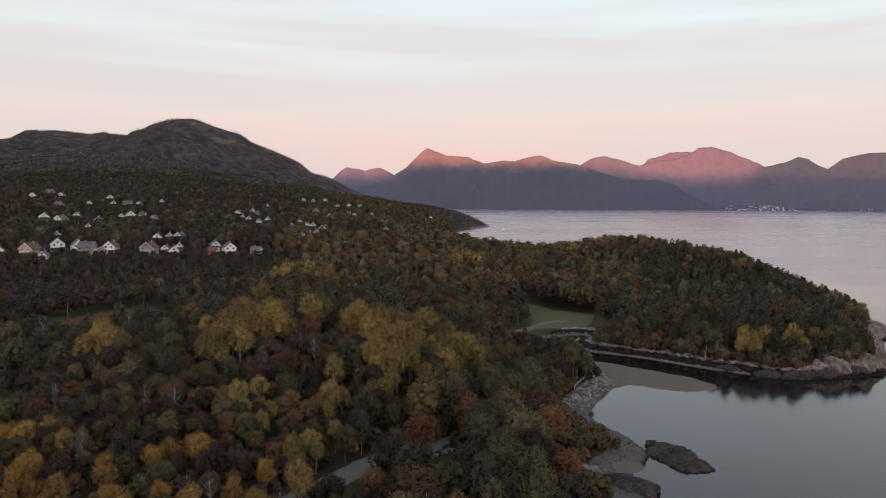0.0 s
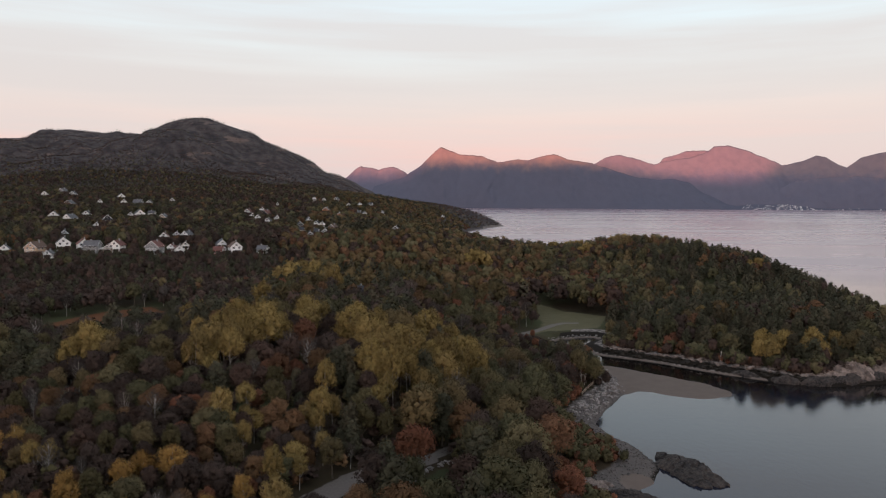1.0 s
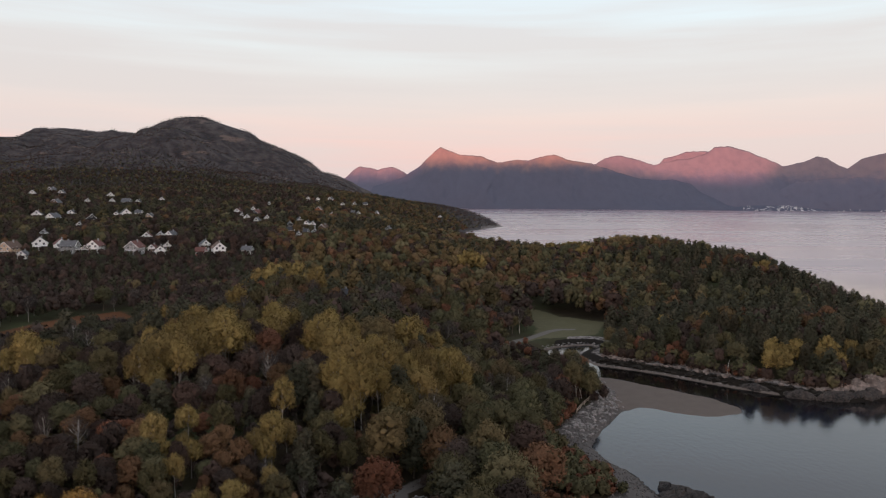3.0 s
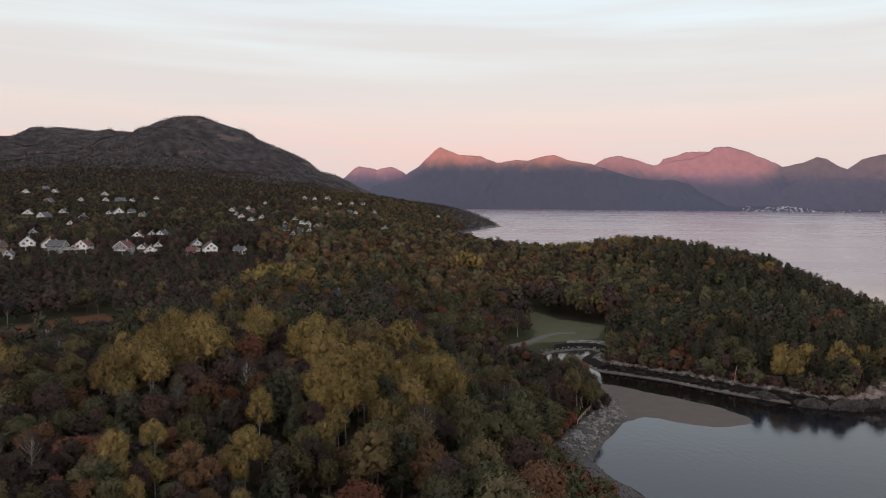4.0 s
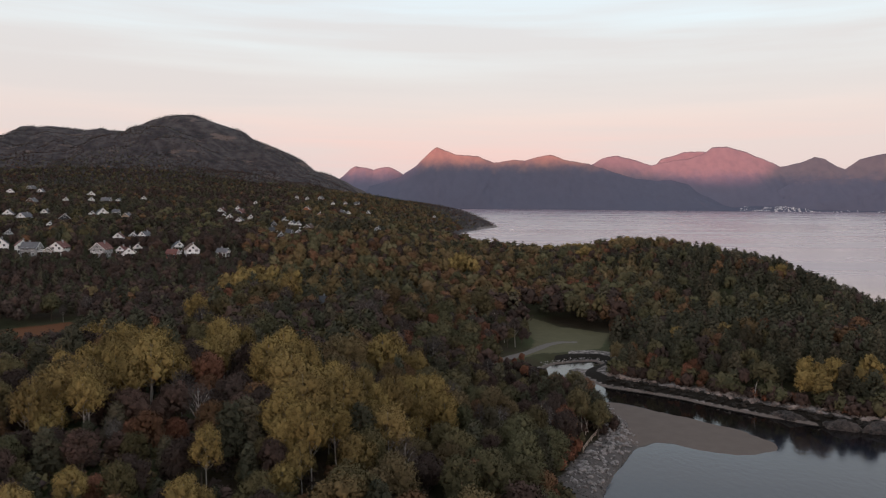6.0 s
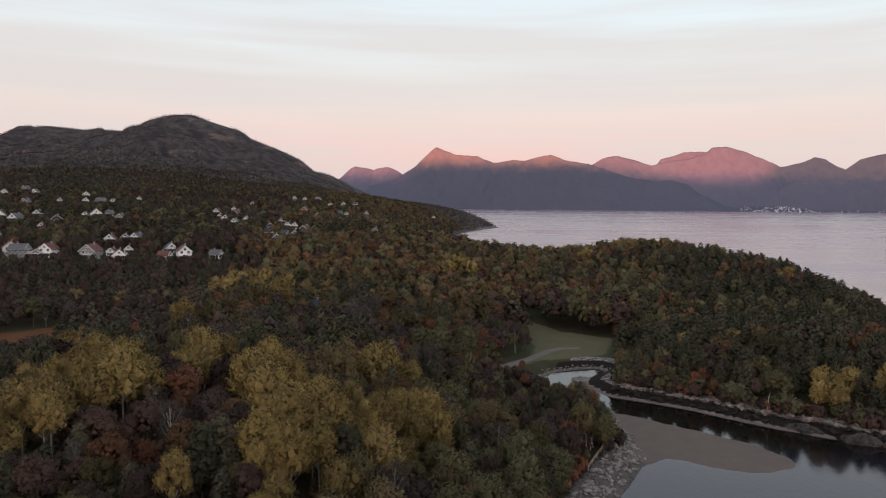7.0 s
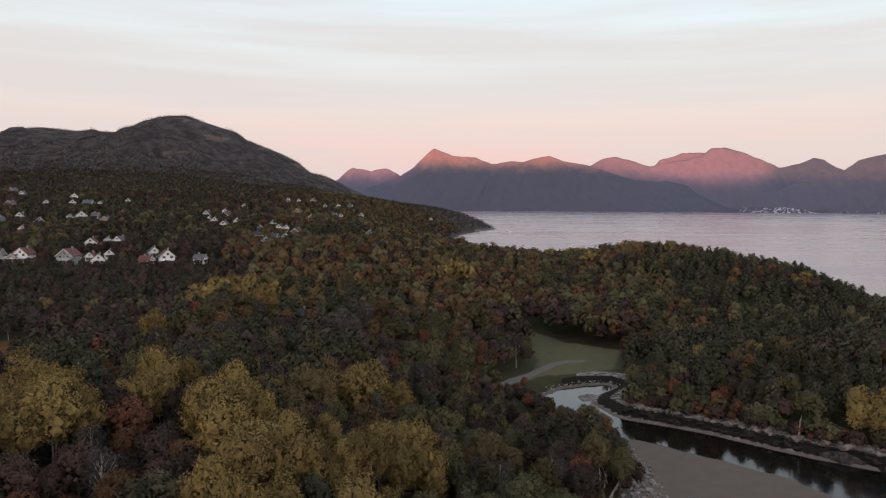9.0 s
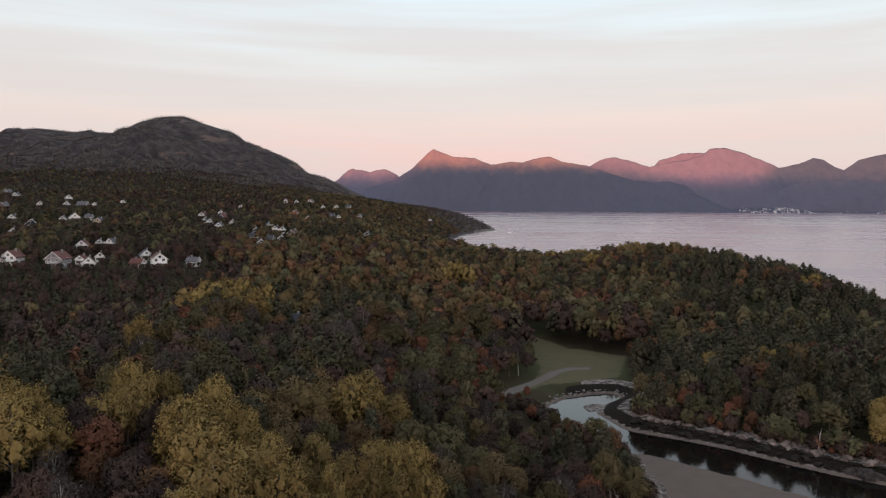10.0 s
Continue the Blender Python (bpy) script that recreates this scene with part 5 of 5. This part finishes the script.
for k, (x, y, rx, ry, h, turn, mat) in enumerate(((119, 195, 9, 4, 3.0, 12, "rock_slab"), (132, 199.5, 9, 4.5, 3.2, 20, "rock_slab"), (145, 212, 8, 5, 2.8, 50, "rock_slab"),
                                                 (158, 238, 9, 5, 2.6, 60, "rock_slab"), (168, 254, 9, 5, 2.6, 40, "rock_slab"), (176, 268, 10, 6, 3.2, 45, "rock_slab"),                                                  (112, 194, 6, 2.6, 2.0, 5, "rock_slab"))):
    outcrop("headland_outcrop", x, y, rx, ry, h, turn, mat, 10 + k, ("pale rounded bedrock slab" if mat == "rock_slab" else "dark weed-stained bedrock") + " at the headland's foot")

# ---- driftwood fence by the shore path ----
def build_fence():
    top = tagged(new("fence"), "low weathered wooden rail fence by the shore path", "fence")
    pts = [(31.5, 167), (33, 170.5), (34.6, 174), (36.2, 177.5), (37.8, 181), (38.8, 184.5)]
    for x, y in pts:
        z = height_at(x, y)
        bm = bmesh.new()
        box(bm, x - 0.07, x + 0.07, y - 0.07, y + 0.07, z - 0.3, z + 1.15)
        part("post", bm, MAT["wood"], top)
    for (ax, ay), (bx, by) in zip(pts, pts[1:]):
        for lift in (0.55, 1.0):
            bm = bmesh.new()
            a, b = Vector((ax, ay, height_at(ax, ay) + lift)), Vector((bx, by, height_at(bx, by) + lift))
            side = Vector((b.y - a.y, a.x - b.x, 0)).normalized() * 0.04
            ring = [side + Vector((0, 0, -0.07)), side + Vector((0, 0, 0.07)), -side + Vector((0, 0, 0.07)), -side + Vector((0, 0, -0.07))]
            p, q = [bm.verts.new(a + o) for o in ring], [bm.verts.new(b + o) for o in ring]
            bm.faces.new(p)
            bm.faces.new(q[::-1])
            for i in range(4):
                bm.faces.new((p[(i + 1) % 4], p[i], q[i], q[(i + 1) % 4]))
            part("rail", bm, MAT["wood"], top)


build_fence()


def bleached_trunk(x, y, h, lean, turn, seed):
    verts, faces = [], []
    rng = np.random.default_rng(seed)
    tube(verts, faces, [(0, 0, -0.4), (lean * 0.3, 0, h * 0.4), (lean * 0.7, 0.1, h * 0.75), (lean, 0, h)], [0.16, 0.13, 0.09, 0.03])
    for k in range(4):
        f = rng.uniform(0.4, 0.8)
        a = rng.uniform(0, 6.28)
        tube(verts, faces, [(lean * f, 0, h * f), (lean * f + math.cos(a) * 0.8, math.sin(a) * 0.8, h * f + 0.9)], [0.06, 0.02], 4)
    ob = tagged(new("dead_tree", mesh_from("dead_tree", verts, faces, [MAT["bark_pale"]], True)), "bare bleached leaning tree trunk at the shore", "tree")
    ob.matrix_world = pose(x, y, height_at(x, y), 0, 0, turn)


for k, (x, y, h, lean, turn) in enumerate(((34, 178, 4.5, 0.8, 20), (33, 177, 5.0, -0.6, 70), (35, 180, 3.6, 1.2, 200), (84, 209, 4.5, 1.4, 40))):
    bleached_trunk(x, y, h, lean, turn, k)


# ---- far shore ----
def build_far_town():
    """The town on the far shore: a low apron of land with its small pale houses."""
    xs = np.linspace(1480, 3700, 160)
    s = np.linspace(0, 1, 6)
    gx, gs = np.meshgrid(xs, s)
    crest = np.interp(gx, [1480, 1700, 1900, 2150, 2350, 2600, 3000, 3700], [0, 18, 30, 34, 20, 18, 22, 26]) + wavy(gx, gx * 0, 60, 77) * 4
    gz = np.where(gs == 0, -3, crest * gs + 1.0)
    gy = 4560 + 90 * gs + np.interp(gx, [1480, 2100, 2400, 3700], [40, 0, 45, 50])
    # shares the mountains' painted haze-blue base colour
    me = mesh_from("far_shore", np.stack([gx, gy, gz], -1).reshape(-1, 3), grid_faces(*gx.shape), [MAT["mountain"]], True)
    tagged(new("far_shore", me), "low far shore below the mountains", "shore", kind="structure")
    rng = np.random.default_rng(5)
    verts, faces = [], []
    for _ in range(170):
        x = rng.choice([rng.normal(2060, 130), rng.uniform(1850, 2300), rng.uniform(2300, 3600)], p=[0.25, 0.3, 0.45])
        f = rng.uniform(0.08, 1.0) ** (1.0 if x < 2300 else 1.6)
        c = float(np.interp(x, [1480, 1700, 1900, 2150, 2350, 2600, 3000, 3700], [0, 18, 30, 34, 20, 18, 22, 26]))
        y = 4560 + 90 * f + float(np.interp(x, [1480, 2100, 2400, 3700], [40, 0, 45, 50]))
        z, w, h = c * f - 3, rng.uniform(1.0, 3.6), rng.uniform(0.8, 3.0)
        k = len(verts)
        verts += [(x - w, y - 5, z), (x + w, y - 5, z), (x + w, y + 5, z), (x - w, y + 5, z), (x - w, y - 5, z + 3 + h), (x + w, y - 5, z + 3 + h), (x + w, y + 5, z + 3 + h), (x - w, y + 5, z + 3 + h)]
        faces += [(k + 3, k + 2, k + 1, k), (k + 4, k + 5, k + 6, k + 7), (k, k + 1, k + 5, k + 4), (k + 1, k + 2, k + 6, k + 5), (k + 2, k + 3, k + 7, k + 6), (k + 3, k, k + 4, k + 7)]
    tagged(new("far_town", mesh_from("far_town", verts, faces, [MAT["white"]])), "pale buildings of a town on the far shore", "town", kind="stuff")


build_far_town()


def build_boat():
    top = tagged(new("boat"), "small white motorboat on the open water", "boat")
    bm = bmesh.new()
    rows = []
    for t in np.linspace(0, 1, 7):
        half, lift = 1.2 * (1 - t ** 2.5) + 0.03, 0.35 * t * t
        rows.append([bm.verts.new((-3.5 + 7 * t, sx * half * k, z + lift)) for sx, k, z in ((-1, 1, 0.9), (-1, 0.75, -0.2), (1, 0.75, -0.2), (1, 1, 0.9))])
    for a, b in zip(rows, rows[1:]):
        for i in range(4):
            bm.faces.new((a[i], a[(i + 1) % 4], b[(i + 1) % 4], b[i]))
    bm.faces.new(rows[0])
    bm.faces.new(rows[-1][::-1])
    part("hull", bm, MAT["white"], top)
    bm = bmesh.new()
    box(bm, -1.4, 1.0, -0.8, 0.8, 0.85, 2.1)
    part("cabin", bm, MAT["white"], top)
    bm = bmesh.new()
    box(bm, -1.2, 1.04, -0.82, 0.82, 1.45, 1.9)
    part("windscreen", bm, MAT["pane"], top, "dark cabin windows")
    top.matrix_world = pose(112, 1340, 0, 0, 0, 25)


build_boat()


def shrubs(title, name, pts, n, lo, hi, small, large, seed, label):
    """Low bushes that hide the feet of the bank trees."""
    rng = np.random.default_rng(seed)
    spots = [(x + nx * q, y + ny * q) for (x, y, nx, ny), q in zip(along_line(pts, n, rng), rng.uniform(lo, hi, n))]
    x, y = np.array([p[0] for p in spots]), np.array([p[1] for p in spots])
    keep = (line_distance(x, y, CREEK_PATH) > 3) & (line_distance(x, y, TRACK) > 3) & (coast_gap(x, y) > 4.5)
    x, y = x[keep], y[keep]
    s = rng.uniform(small, large, len(x))
    woods(title, name, x, y, ground_height(x, y) - s * SPECIES[name][0] * 0.27, s, 420, 0.95, rng, label)


shrubs("bank_bushes", "rust", NORTH_BANK, 45, 6.5, 10, 0.22, 0.42, 1, "low rust-red bushes along the bank")
shrubs("bank_scrub", "brown", NORTH_BANK, 150, 6.0, 11, 0.25, 0.55, 2, "low brown scrub along the bank")
shrubs("bank_green", "green", NORTH_BANK, 110, 6.5, 12, 0.25, 0.6, 3, "dull green undergrowth along the bank")
shrubs("shore_bushes", "rust", COAST_SOUTH[5:16], 90, 8, 14, 0.18, 0.42, 4, "orange-red bushes above the beach")
shrubs("shore_scrub", "green", COAST_SOUTH[5:16], 170, 8.5, 18, 0.16, 0.38, 5, "green scrub above the beach")
shrubs("creek_scrub", "brown", COAST_SOUTH[16:22], 70, 4.5, 9, 0.25, 0.5, 6, "brown scrub beside the creek")


def undergrowth():
    """The thicket under and between the nearer trees."""
    rng = np.random.default_rng(23)
    x, y = scatter(-130, 46, 30, 215, 3.1, rng)
    keep = in_sight(x, y) & open_ground(x, y) & (y < 215)
    x, y = x[keep], y[keep]
    roll = rng.uniform(0, 1, len(x)) + wavy(x, y, 22, 57, 2) * 0.3
    s = rng.uniform(0.22, 0.45, len(x))
    for name, lo, hi, label in (("brown", -9, 0.42, "dense brown scrub under the trees"), ("bare", 0.42, 0.6, "grey leafless thicket under the trees"),
                                ("alder", 0.6, 0.84, "olive undergrowth between the trees"), ("copper", 0.84, 9, "coppery saplings between the trees")):
        i = np.flatnonzero((roll >= lo) & (roll < hi))
        woods("undergrowth_" + name, name, x[i], y[i], ground_height(x[i], y[i]) - s[i] * SPECIES[name][0] * 0.22, s[i], 175, 0.4, rng, label, 1.3)


undergrowth()
place_trees()
place_far_woods()
